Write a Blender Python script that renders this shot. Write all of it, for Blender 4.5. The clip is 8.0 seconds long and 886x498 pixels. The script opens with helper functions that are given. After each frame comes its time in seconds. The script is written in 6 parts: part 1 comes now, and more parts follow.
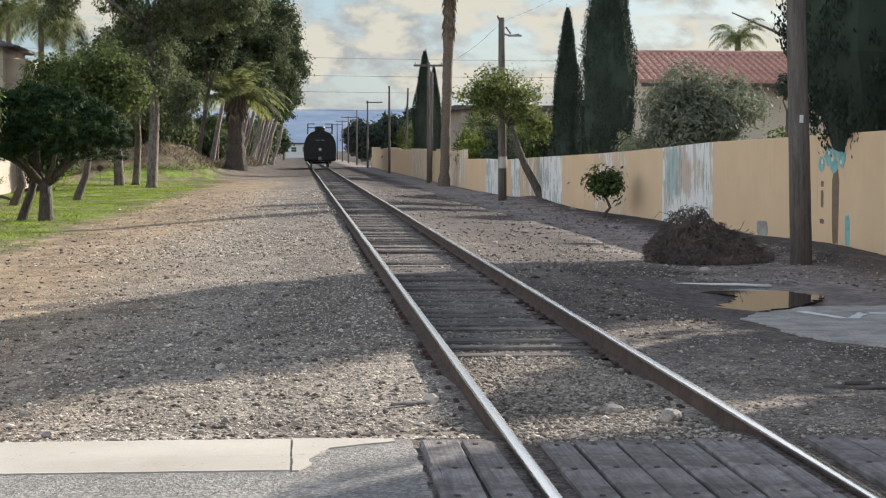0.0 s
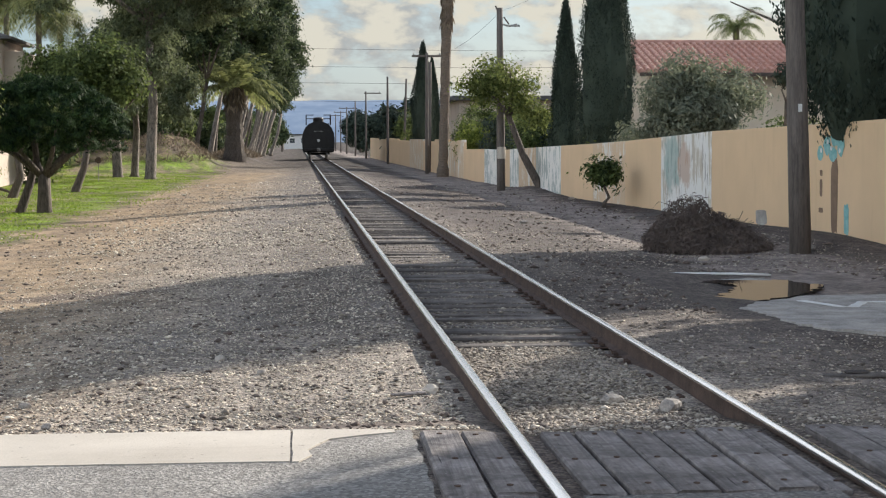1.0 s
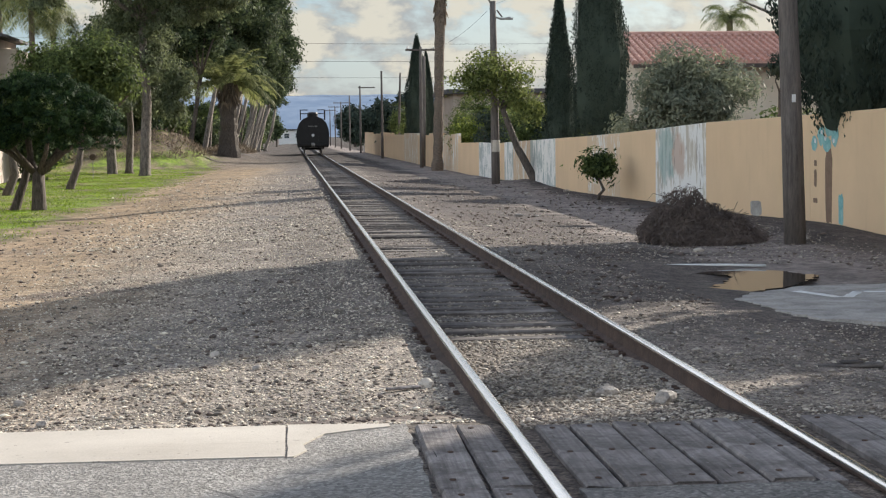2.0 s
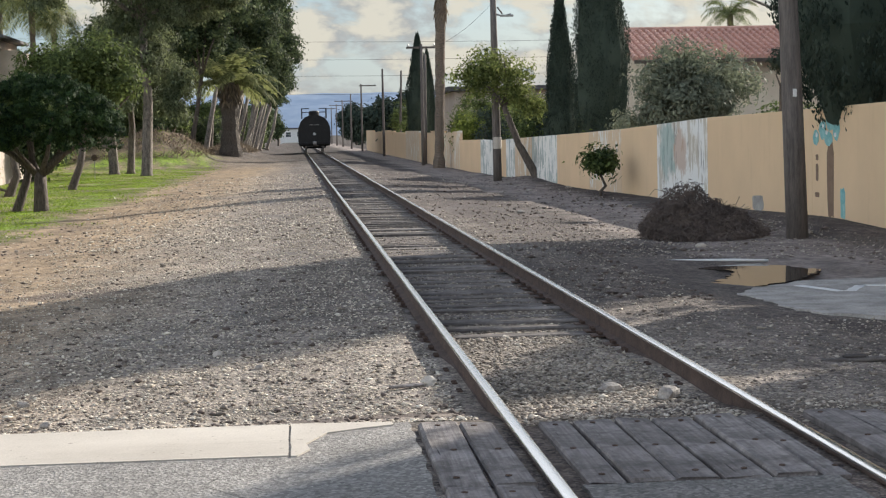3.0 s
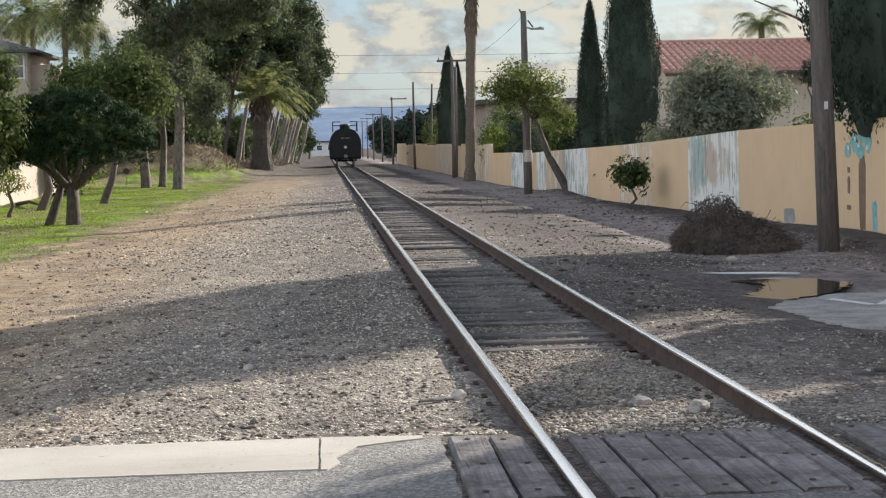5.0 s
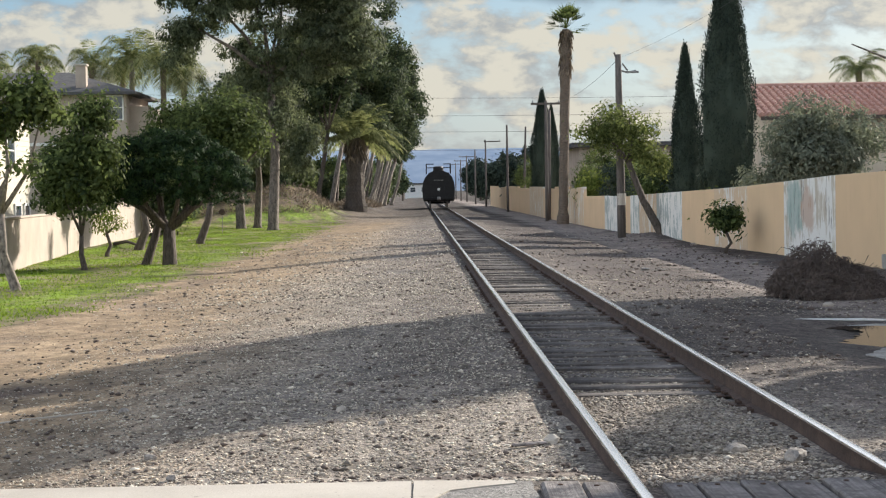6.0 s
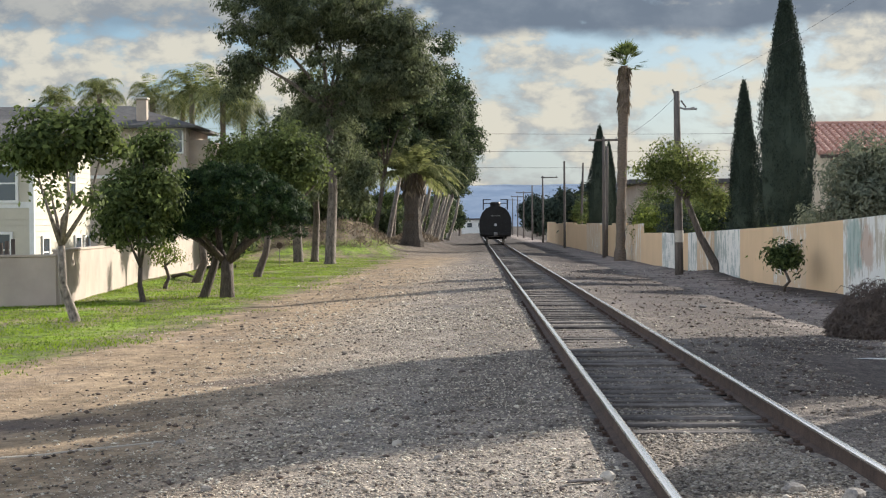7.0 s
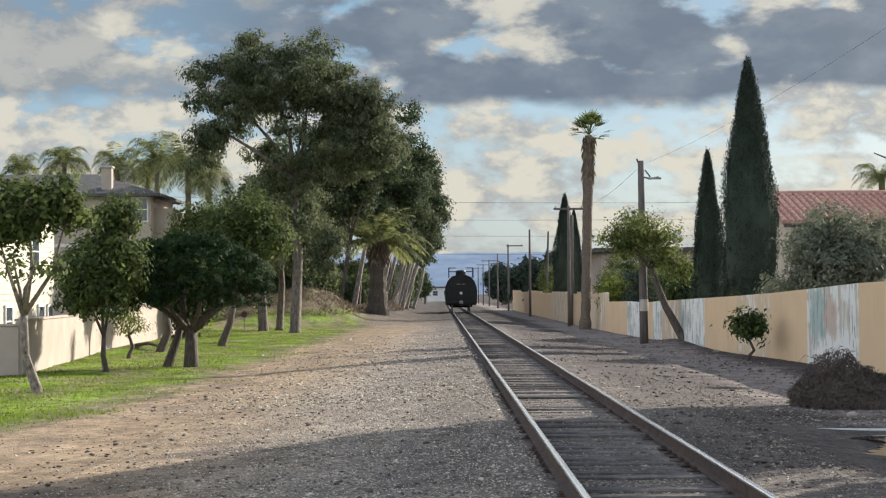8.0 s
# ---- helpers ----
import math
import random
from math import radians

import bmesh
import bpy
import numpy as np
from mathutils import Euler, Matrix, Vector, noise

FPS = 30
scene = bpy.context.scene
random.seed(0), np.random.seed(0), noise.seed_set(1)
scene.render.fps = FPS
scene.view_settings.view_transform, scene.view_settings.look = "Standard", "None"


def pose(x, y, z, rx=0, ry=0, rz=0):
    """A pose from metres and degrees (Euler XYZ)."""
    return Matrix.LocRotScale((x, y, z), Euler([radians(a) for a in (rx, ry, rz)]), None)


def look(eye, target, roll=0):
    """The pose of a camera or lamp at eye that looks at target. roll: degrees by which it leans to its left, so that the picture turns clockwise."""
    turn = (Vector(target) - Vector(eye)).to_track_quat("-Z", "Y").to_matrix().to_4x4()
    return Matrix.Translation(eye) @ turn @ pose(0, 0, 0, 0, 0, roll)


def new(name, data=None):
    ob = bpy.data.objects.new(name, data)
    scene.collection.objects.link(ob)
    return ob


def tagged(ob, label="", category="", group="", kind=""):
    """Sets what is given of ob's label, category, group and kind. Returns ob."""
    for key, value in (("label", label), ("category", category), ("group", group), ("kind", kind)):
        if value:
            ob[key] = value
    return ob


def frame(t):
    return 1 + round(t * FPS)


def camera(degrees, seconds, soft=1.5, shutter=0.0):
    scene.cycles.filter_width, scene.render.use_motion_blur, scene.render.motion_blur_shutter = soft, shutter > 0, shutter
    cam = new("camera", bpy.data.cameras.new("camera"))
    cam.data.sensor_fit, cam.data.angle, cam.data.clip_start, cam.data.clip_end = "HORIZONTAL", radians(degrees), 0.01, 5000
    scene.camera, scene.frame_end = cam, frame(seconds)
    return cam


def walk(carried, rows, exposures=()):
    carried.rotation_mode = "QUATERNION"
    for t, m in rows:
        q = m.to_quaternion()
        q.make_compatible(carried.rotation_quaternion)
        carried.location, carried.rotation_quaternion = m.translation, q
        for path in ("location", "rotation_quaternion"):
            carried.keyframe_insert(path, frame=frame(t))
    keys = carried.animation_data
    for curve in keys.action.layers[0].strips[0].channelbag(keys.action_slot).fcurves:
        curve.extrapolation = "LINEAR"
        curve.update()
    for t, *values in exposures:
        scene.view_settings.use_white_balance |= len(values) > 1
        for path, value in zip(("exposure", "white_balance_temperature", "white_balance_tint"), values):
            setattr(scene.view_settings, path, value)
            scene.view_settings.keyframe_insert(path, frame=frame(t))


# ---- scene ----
cam = camera(29.0, 8.0, soft=1.2)
EYE = Vector((-1.968, 0.0, 1.655))
# seconds; yaw, pitch, roll of the hand-held turn in degrees; small drift of the eye in metres
TURNS = [
    (0, -4.804, -3.288, 0.106, 0, 0, 0),
    (0.5, -4.811, -3.454, 0.05, -0.002, 0.003, 0),
    (1, -4.841, -3.602, -0.125, -0.001, 0.013, -0.002),
    (1.5, -4.947, -3.749, -0.36, 0.006, 0.021, -0.004),
    (3, -4.896, -3.897, -1.166, 0.018, 0.015, -0),
    (3.5, -4.885, -4.046, -1.262, 0.022, 0.015, -0),
    (4, -4.922, -4.121, -1.292, 0.03, 0.011, 0),
    (4.2, -4.91, -4.12, -1.295, 0.03, 0.011, 0),
    (5.3, -3.078, -3, -1.225, 0.023, -0.003, 0.008),
    (5.5, -2.453, -2.697, -1.181, 0.023, -0.003, 0.008),
    (6, -0.805, -1.971, -0.935, 0.013, 0.004, 0.015),
    (6.5, 0.522, -1.404, -0.649, 0.007, 0.001, 0.009),
    (7, 1.066, -0.766, -0.436, 0.004, -0.007, 0.01),
    (7.5, 0.765, 0.225, -0.286, -0.002, 0.003, 0.015),
    (8, -0.099, 1.5, -0.445, 0.022, 0.005, 0.044),
]


def aim(yaw, pitch, roll, *drift):
    a, b = radians(yaw), radians(pitch)
    eye = EYE + Vector(drift)
    return look(eye, eye + Vector((-math.sin(a) * math.cos(b), math.cos(a) * math.cos(b), math.sin(b))), roll)


walk(cam, [(row[0], aim(*row[1:])) for row in TURNS], exposures=[(0.0, 0.84, 6150, 10), (8.0, 0.84, 6150, 10)])

# ---- world and sun ----
SUN_AZ, SUN_EL = 45.0, 22.0  # degrees to the right of the track's direction, and above the horizon
world = bpy.data.worlds.new("sky")
scene.world = world
world.use_nodes = True
nt = world.node_tree
nt.nodes.clear()


def wnode(kind, **kw):
    n = nt.nodes.new(kind)
    if "operation" in kw:
        n.operation = kw["operation"]
    if "use_clamp" in kw:
        n.use_clamp = kw["use_clamp"]
    if "data_type" in kw:
        n.data_type = kw["data_type"]
    if "sky_type" in kw:
        n.sky_type, n.sun_disc = kw["sky_type"], False
    return n


def wmath(op, a, b=None, c=None, clamp=False):
    n = wnode("ShaderNodeMath", operation=op, use_clamp=clamp)
    for i, v in enumerate((a, b, c)):
        if v is None:
            continue
        if isinstance(v, (int, float)):
            n.inputs[i].default_value = v
        else:
            nt.links.new(v, n.inputs[i])
    return n.outputs[0]


def wmix(fac, a, b):
    n = wnode("ShaderNodeMix", data_type="RGBA")
    for i, v in ((0, fac), (6, a), (7, b)):
        if isinstance(v, tuple):
            n.inputs[i].default_value = (*v, 1)
        elif isinstance(v, (int, float)):
            n.inputs[i].default_value = v
        else:
            nt.links.new(v, n.inputs[i])
    return n.outputs[2]


sky = wnode("ShaderNodeTexSky", sky_type="NISHITA")
sky.sun_elevation, sky.sun_rotation = radians(SUN_EL), radians(SUN_AZ)
sky.air_density, sky.dust_density = 1.0, 1.5
coord = wnode("ShaderNodeTexCoord")
sep = wnode("ShaderNodeSeparateXYZ")
nt.links.new(coord.outputs["Generated"], sep.inputs[0])
dx, dy, dz = sep.outputs
flat = wmath("SQRT", wmath("ADD", wmath("MULTIPLY", dx, dx), wmath("MULTIPLY", dy, dy)))
el = wmath("MULTIPLY", wmath("ARCTAN2", dz, flat), 57.2958)
az = wmath("MULTIPLY", wmath("ARCTAN2", dx, dy), 57.2958)


def cloud_noise(sx, sz, scale, detail, off, rough=0.55, dist=0.0):
    comb = wnode("ShaderNodeCombineXYZ")
    nt.links.new(wmath("MULTIPLY_ADD", az, sx, off), comb.inputs[0])
    nt.links.new(wmath("MULTIPLY_ADD", el, sz, off * 0.37), comb.inputs[1])
    n = wnode("ShaderNodeTexNoise")
    n.inputs["Scale"].default_value = scale
    n.inputs["Detail"].default_value = detail
    n.inputs["Roughness"].default_value = rough
    n.inputs["Distortion"].default_value = dist
    nt.links.new(comb.outputs[0], n.inputs["Vector"])
    return n.outputs["Fac"]


def wramp(fac, stops, interp="EASE"):
    n = wnode("ShaderNodeValToRGB")
    n.color_ramp.interpolation = interp
    while len(n.color_ramp.elements) < len(stops):
        n.color_ramp.elements.new(0.5)
    for e, (p, c) in zip(n.color_ramp.elements, stops):
        e.position, e.color = p, (*c, 1) if isinstance(c, tuple) else (c, c, c, 1)
    nt.links.new(fac, n.inputs[0])
    return n.outputs[0]


# clouds in angle space: broken cumulus low down, a flat-based grey deck from about six degrees upwards
soft_noise = cloud_noise(0.12, 0.26, 1.0, 4, 3.1, 0.5)
puff = cloud_noise(0.36, 0.66, 1.0, 9, 11.7, 0.58, 0.15)
curl = cloud_noise(0.80, 1.25, 1.0, 8, 5.2, 0.62, 0.2)
shape = wmath("ADD", wmath("MULTIPLY", puff, 0.65), wmath("MULTIPLY", soft_noise, 0.35))
cover = wramp(shape, [(0.425, 0.0), (0.525, 1.0)])
lit = wramp(wmath("ADD", wmath("MULTIPLY", curl, 0.35), wmath("MULTIPLY", puff, 0.65)), [(0.44, 0.0), (0.56, 1.0)])
CLOUD_LIT, CLOUD_MID, CLOUD_GREY = (5.2, 4.75, 3.8), (3.0, 3.0, 2.85), (1.25, 1.5, 1.82)
cumulus = wmix(lit, CLOUD_MID, CLOUD_LIT)
base = wmath("ADD", wmath("MULTIPLY_ADD", soft_noise, 2.4, 4.75), wmath("MULTIPLY", curl, 0.35))
deck = wramp(wmath("DIVIDE", wmath("SUBTRACT", el, base), 0.9, clamp=True), [(0.0, 0.0), (0.6, 1.0)])
side = wramp(wmath("DIVIDE", wmath("ADD", az, 14.0), 14.0, clamp=True), [(0.25, 0.0), (0.8, 1.0)])
gaps = wramp(wmath("ADD", wmath("MULTIPLY", cloud_noise(0.24, 0.50, 1.0, 8, 23.0, 0.55, 0.15), 1.0), wmath("MULTIPLY", wmath("SUBTRACT", el, 8.0), 0.018)), [(0.53, 1.0), (0.64, 0.1)])
# a bright band is added above the view for the rail heads to reflect
off_band = wramp(wmath("DIVIDE", el, 45.0, clamp=True), [(0.215, 1.0), (0.255, 0.12), (0.46, 0.12), (0.62, 1.0)])
deck = wmath("MULTIPLY", wmath("MULTIPLY", deck, off_band), wmath("MULTIPLY", gaps, wmath("MULTIPLY_ADD", side, 0.5, 0.5)))
grey = wmix(wramp(puff, [(0.40, 0.0), (0.68, 0.55)]), CLOUD_GREY, (2.15, 2.4, 2.65))
haze = wramp(wmath("DIVIDE", el, 5.0, clamp=True), [(0.0, 1.0), (1.0, 0.0)])
blue = wmix(wramp(wmath("DIVIDE", el, 14.0, clamp=True), [(0.0, 0.55), (1.0, 0.8)]), sky.outputs[0], (1.6, 2.85, 3.9))
clear = wmix(wmath("MULTIPLY", haze, 0.42), blue, (3.5, 4.0, 4.0))
total = wmix(deck, wmix(wmath("MULTIPLY", cover, 0.93), clear, cumulus), grey)
# near-white colour of the added band
total = wmix(wmath("MULTIPLY", wmath("SUBTRACT", 1.0, off_band), 0.75), total, (8.6, 8.6, 8.8))
# unseen overhead sky, dimmed and tinted blue to set the fill in shade
high = wramp(wmath("DIVIDE", el, 45.0, clamp=True), [(0.45, (1.0, 1.0, 1.0)), (0.9, (0.72, 0.80, 1.04))])
scaled = wnode("ShaderNodeVectorMath", operation="MULTIPLY")
nt.links.new(total, scaled.inputs[0])
nt.links.new(high, scaled.inputs[1])
total = scaled.outputs[0]
# glow of the sun through the clouds
sx, sy, sz = math.sin(radians(SUN_AZ)) * math.cos(radians(SUN_EL)), math.cos(radians(SUN_AZ)) * math.cos(radians(SUN_EL)), math.sin(radians(SUN_EL))
facing = wmath("ADD", wmath("MULTIPLY", dx, sx), wmath("ADD", wmath("MULTIPLY", dy, sy), wmath("MULTIPLY", dz, sz)))
# clouds away from the sun are lit from the front
fronted = wmath("MULTIPLY_ADD", wmath("MAXIMUM", wmath("MULTIPLY", facing, -1.0), 0.0), 1.5, 1.0)
scaled = wnode("ShaderNodeVectorMath", operation="SCALE")
nt.links.new(total, scaled.inputs[0])
nt.links.new(fronted, scaled.inputs["Scale"])
total = scaled.outputs[0]
glow = wmath("POWER", wmath("MAXIMUM", facing, 0.0), 24.0)
total = wmix(wmath("MULTIPLY", glow, 0.8, clamp=True), total, (22.0, 19.5, 15.5))
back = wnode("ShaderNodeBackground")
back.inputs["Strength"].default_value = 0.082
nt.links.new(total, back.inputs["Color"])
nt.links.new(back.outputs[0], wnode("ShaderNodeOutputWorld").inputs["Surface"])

sun = new("sun", bpy.data.lights.new("sun", "SUN"))
sun.data.energy, sun.data.angle, sun.data.color = 5.0, radians(0.5), (1.0, 0.89, 0.74)
a, b = radians(SUN_AZ), radians(SUN_EL)
sun.matrix_world = look((0, 0, 30), Vector((0, 0, 30)) - Vector((math.sin(a) * math.cos(b), math.cos(a) * math.cos(b), math.sin(b))))


# ---- materials ----
class Nodes:
    """A small writer of node trees for one material."""

    def __init__(self, name):
        self.m = bpy.data.materials.new(name)
        self.m.use_nodes = True
        self.t = self.m.node_tree
        self.bsdf = self.t.nodes["Principled BSDF"]
        self.pos = self.add("ShaderNodeTexCoord").outputs["Object"]

    def add(self, kind, **kw):
        n = self.t.nodes.new(kind)
        if "operation" in kw:
            n.operation = kw["operation"]
        if "use_clamp" in kw:
            n.use_clamp = kw["use_clamp"]
        if "data_type" in kw:
            n.data_type, n.blend_type = kw["data_type"], kw["blend_type"]
        if "feature" in kw:
            n.feature = kw["feature"]
        return n

    def put(self, value, socket):
        if isinstance(value, tuple):
            socket.default_value = (*value, 1) if len(value) == 3 and socket.type == "RGBA" else value
        elif isinstance(value, (int, float)):
            socket.default_value = value
        else:
            self.t.links.new(value, socket)

    def world(self):
        return self.add("ShaderNodeNewGeometry").outputs["Position"]

    def noise(self, scale, detail=4, rough=0.55, vec=None, stretch=None, dist=0.0):
        v = vec or self.pos
        if stretch:
            mp = self.add("ShaderNodeMapping")
            mp.inputs["Scale"].default_value = stretch
            self.t.links.new(v, mp.inputs[0])
            v = mp.outputs[0]
        n = self.add("ShaderNodeTexNoise")
        n.inputs["Scale"].default_value, n.inputs["Detail"].default_value = scale, detail
        n.inputs["Roughness"].default_value, n.inputs["Distortion"].default_value = rough, dist
        self.t.links.new(v, n.inputs["Vector"])
        return n.outputs["Fac"]

    def cells(self, scale, vec=None, out="Distance", feature="F1"):
        n = self.add("ShaderNodeTexVoronoi", feature=feature)
        n.inputs["Scale"].default_value = scale
        self.t.links.new(vec or self.pos, n.inputs["Vector"])
        return n.outputs[out]

    def ramp(self, fac, stops, interp="LINEAR"):
        n = self.add("ShaderNodeValToRGB")
        n.color_ramp.interpolation = interp
        while len(n.color_ramp.elements) < len(stops):
            n.color_ramp.elements.new(0.5)
        for e, (p, c) in zip(n.color_ramp.elements, stops):
            e.position, e.color = p, (*c, 1) if isinstance(c, tuple) else (c, c, c, 1)
        self.t.links.new(fac, n.inputs[0])
        return n.outputs[0]

    def mix(self, fac, a, b, mode="MIX"):
        n = self.add("ShaderNodeMix", data_type="RGBA", blend_type=mode)
        for i, v in ((0, fac), (6, a), (7, b)):
            self.put(v, n.inputs[i])
        return n.outputs[2]

    def math(self, op, a, b=0.0, clamp=False):
        n = self.add("ShaderNodeMath", operation=op, use_clamp=clamp)
        self.put(a, n.inputs[0]), self.put(b, n.inputs[1])
        return n.outputs[0]

    def bump(self, height, strength=0.5, distance=0.02, normal=None):
        n = self.add("ShaderNodeBump")
        n.inputs["Strength"].default_value, n.inputs["Distance"].default_value = strength, distance
        self.t.links.new(height, n.inputs["Height"])
        if normal:
            self.t.links.new(normal, n.inputs["Normal"])
        self.t.links.new(n.outputs[0], self.bsdf.inputs["Normal"])
        return n.outputs[0]

    def done(self, color, rough=0.8, metal=0.0, spec=0.5):
        self.put(color, self.bsdf.inputs["Base Color"])
        self.put(rough, self.bsdf.inputs["Roughness"])
        self.put(metal, self.bsdf.inputs["Metallic"])
        self.put(spec, self.bsdf.inputs["Specular IOR Level"])
        return self.m


def worn(name, dark, light, scale=3.0, rough=0.8, metal=0.0, bump=0.3, fine=40.0, stretch=None, dist=0.01):
    """A paint, stone or metal with patches at one scale and grain at a finer one."""
    n = Nodes(name)
    patch = n.noise(scale, 5, 0.6, stretch=stretch)
    grain = n.noise(fine, 3, 0.6, stretch=stretch)
    c = n.ramp(n.math("ADD", n.math("MULTIPLY", patch, 0.65), n.math("MULTIPLY", grain, 0.35)), [(0.33, dark), (0.67, light)])
    n.bump(grain, bump, dist)
    return n.done(c, rough, metal)


def foliage(name, dark, light, shine=0.45, through_light=0.35):
    """Leaves: each its own tone, some light passing through."""
    n = Nodes(name)
    geo = n.add("ShaderNodeNewGeometry")
    patch = n.noise(1.1, 3, 0.6)
    mixv = n.math("ADD", n.math("MULTIPLY", geo.outputs["Random Per Island"], 0.4), n.math("MULTIPLY", patch, 0.6))
    c = n.ramp(mixv, [(0.28, dark), (0.74, light)])
    n.done(c, shine, 0.0, 0.07)
    tr = n.add("ShaderNodeBsdfTranslucent")
    n.put(n.mix(0.16, c, (0.22, 0.25, 0.06), "ADD") if through_light > 0.3 else c, tr.inputs["Color"])
    ms = n.add("ShaderNodeMixShader")
    ms.inputs[0].default_value = through_light
    n.t.links.new(n.bsdf.outputs[0], ms.inputs[1])
    n.t.links.new(tr.outputs[0], ms.inputs[2])
    n.t.links.new(ms.outputs[0], n.t.nodes["Material Output"].inputs["Surface"])
    return n.m


def ground_material():
    n = Nodes("dirt_and_grass")
    sepn = n.add("ShaderNodeSeparateXYZ")
    n.t.links.new(n.pos, sepn.inputs[0])
    x, y = sepn.outputs[0], sepn.outputs[1]
    wob = n.noise(0.35, 4, 0.6)
    edge = n.noise(1.7, 4, 0.65)
    fine = n.noise(9.0, 5, 0.7)
    stones = n.cells(22.0)
    stones2 = n.cells(46.0)
    bits = n.math("ADD", n.math("MULTIPLY", n.cells(34.0, out="Color"), 0.5), n.math("MULTIPLY", n.cells(75.0, out="Color"), 0.5))
    gravel = n.ramp(n.math("ADD", n.math("MULTIPLY", bits, 0.6), n.math("MULTIPLY", fine, 0.4)),
                    [(0.26, (0.06, 0.051, 0.047)), (0.43, (0.25, 0.213, 0.188)), (0.58, (0.42, 0.363, 0.297)), (0.76, (0.76, 0.675, 0.548))])
    mud = n.ramp(n.math("ADD", n.math("ADD", n.math("MULTIPLY", fine, 0.35), n.math("MULTIPLY", bits, 0.3)), n.math("MULTIPLY", wob, 0.35)), [(0.34, (0.055, 0.045, 0.042)), (0.66, (0.245, 0.20, 0.18))])
    sand = n.ramp(n.math("ADD", n.math("MULTIPLY", fine, 0.6), n.math("MULTIPLY", edge, 0.4)), [(0.3, (0.25, 0.175, 0.107)), (0.7, (0.49, 0.37, 0.24))])
    turf = n.ramp(n.math("ADD", n.math("MULTIPLY", fine, 0.5), n.math("MULTIPLY", edge, 0.5)), [(0.3, (0.06, 0.10, 0.012)), (0.52, (0.24, 0.38, 0.02)), (0.75, (0.38, 0.44, 0.06))])
    # worn, shaggy lawn patches; their dark also stands in for shade bands
    turf = n.mix(n.ramp(n.noise(0.45, 6, 0.7, stretch=(1, 0.55, 1)), [(0.44, 0.8), (0.58, 0.0)]), turf, n.ramp(fine, [(0.3, (0.05, 0.055, 0.014)), (0.7, (0.16, 0.15, 0.05))]))
    blotch = n.ramp(n.noise(1.2, 6, 0.7, stretch=(1, 0.6, 1)), [(0.36, 0.60), (0.64, 1.16)])
    wave = n.math("MULTIPLY", n.math("SUBTRACT", wob, 0.5), 3.0)
    wav2 = n.math("MULTIPLY", n.math("SUBTRACT", edge, 0.5), 1.6)
    u = n.math("ADD", n.math("ADD", x, wave), wav2)
    # a worn sandy path between the ballast and the lawn
    near = n.math("MULTIPLY", n.math("SUBTRACT", y, 45.0), 0.012)
    to_sand = n.ramp(n.math("MULTIPLY", n.math("SUBTRACT", -2.6, n.math("SUBTRACT", u, n.math("MULTIPLY", near, 1.5))), 0.4, True), [(0.0, 0.0), (1.0, 1.0)])
    to_sand = n.math("MULTIPLY", to_sand, n.math("MULTIPLY", n.math("SUBTRACT", 132.0, y), 0.03, True))
    c = n.mix(to_sand, gravel, sand)
    # dark soil on the wall side, its dark also standing in for cast shade
    to_mud = n.ramp(n.math("MULTIPLY", n.math("SUBTRACT", u, 0.95), 1.0, True), [(0.0, 0.0), (1.0, 0.95)])
    # paler near the crossing, where more of the gravel colour is mixed in
    to_mud = n.math("MULTIPLY", to_mud, n.math("SUBTRACT", 1.0, n.math("MULTIPLY", n.math("MULTIPLY", n.math("SUBTRACT", 36.0, y), 0.08, True), 0.5)))
    c = n.mix(to_mud, c, mud)
    # far ground fades to darkened mud, which puts its shade into the colour
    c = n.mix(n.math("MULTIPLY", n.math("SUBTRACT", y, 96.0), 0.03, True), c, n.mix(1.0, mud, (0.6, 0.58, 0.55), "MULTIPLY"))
    # dark ballast shoulder beside the rail
    shoulder = n.math("MULTIPLY", n.math("ADD", n.math("ADD", x, n.math("MULTIPLY", wave, 0.45)), 3.7), 0.5, True)
    shoulder = n.math("MULTIPLY", shoulder, n.math("MULTIPLY", n.math("SUBTRACT", y, 13.0), 0.25, True))
    c = n.mix(n.math("MULTIPLY", shoulder, 0.8), c, n.mix(1.0, c, (0.46, 0.45, 0.47), "MULTIPLY"))
    # dusty trodden strip along the wall side
    strip = n.math("SUBTRACT", 1.0, n.math("ABSOLUTE", n.math("MULTIPLY", n.math("SUBTRACT", u, 5.5), 0.55)), True)
    strip = n.math("MULTIPLY", strip, n.math("MULTIPLY", n.math("SUBTRACT", y, 17.0), 0.2, True))
    dust = n.ramp(fine, [(0.35, (0.26, 0.217, 0.195)), (0.65, (0.42, 0.355, 0.318))])
    c = n.mix(n.ramp(strip, [(0.1, 0.0), (0.5, 0.85)]), c, dust)
    to_turf = n.ramp(n.math("MULTIPLY", n.math("SUBTRACT", -7.3, n.math("SUBTRACT", u, n.math("ADD", near, n.math("MULTIPLY", n.math("MINIMUM", n.math("SUBTRACT", y, 30.0), 0.0), 0.22)))), 0.45, True), [(0.0, 0.0), (0.5, 0.55), (1.0, 1.0)])
    to_turf = n.math("MULTIPLY", to_turf, n.math("MULTIPLY", n.math("SUBTRACT", 126.0, y), 0.12, True))
    c = n.mix(n.ramp(to_turf, [(0.0, 0.0), (0.35, 0.8), (1.0, 0.8)]), c, n.mix(0.6, mud, (0.13, 0.12, 0.04)))
    c = n.mix(n.ramp(to_turf, [(0.3, 0.0), (0.7, 1.0)]), c, turf)
    bare = n.ramp(n.noise(0.5, 5, 0.65, stretch=(1, 0.5, 1)), [(0.47, 0.0), (0.60, 0.85)])
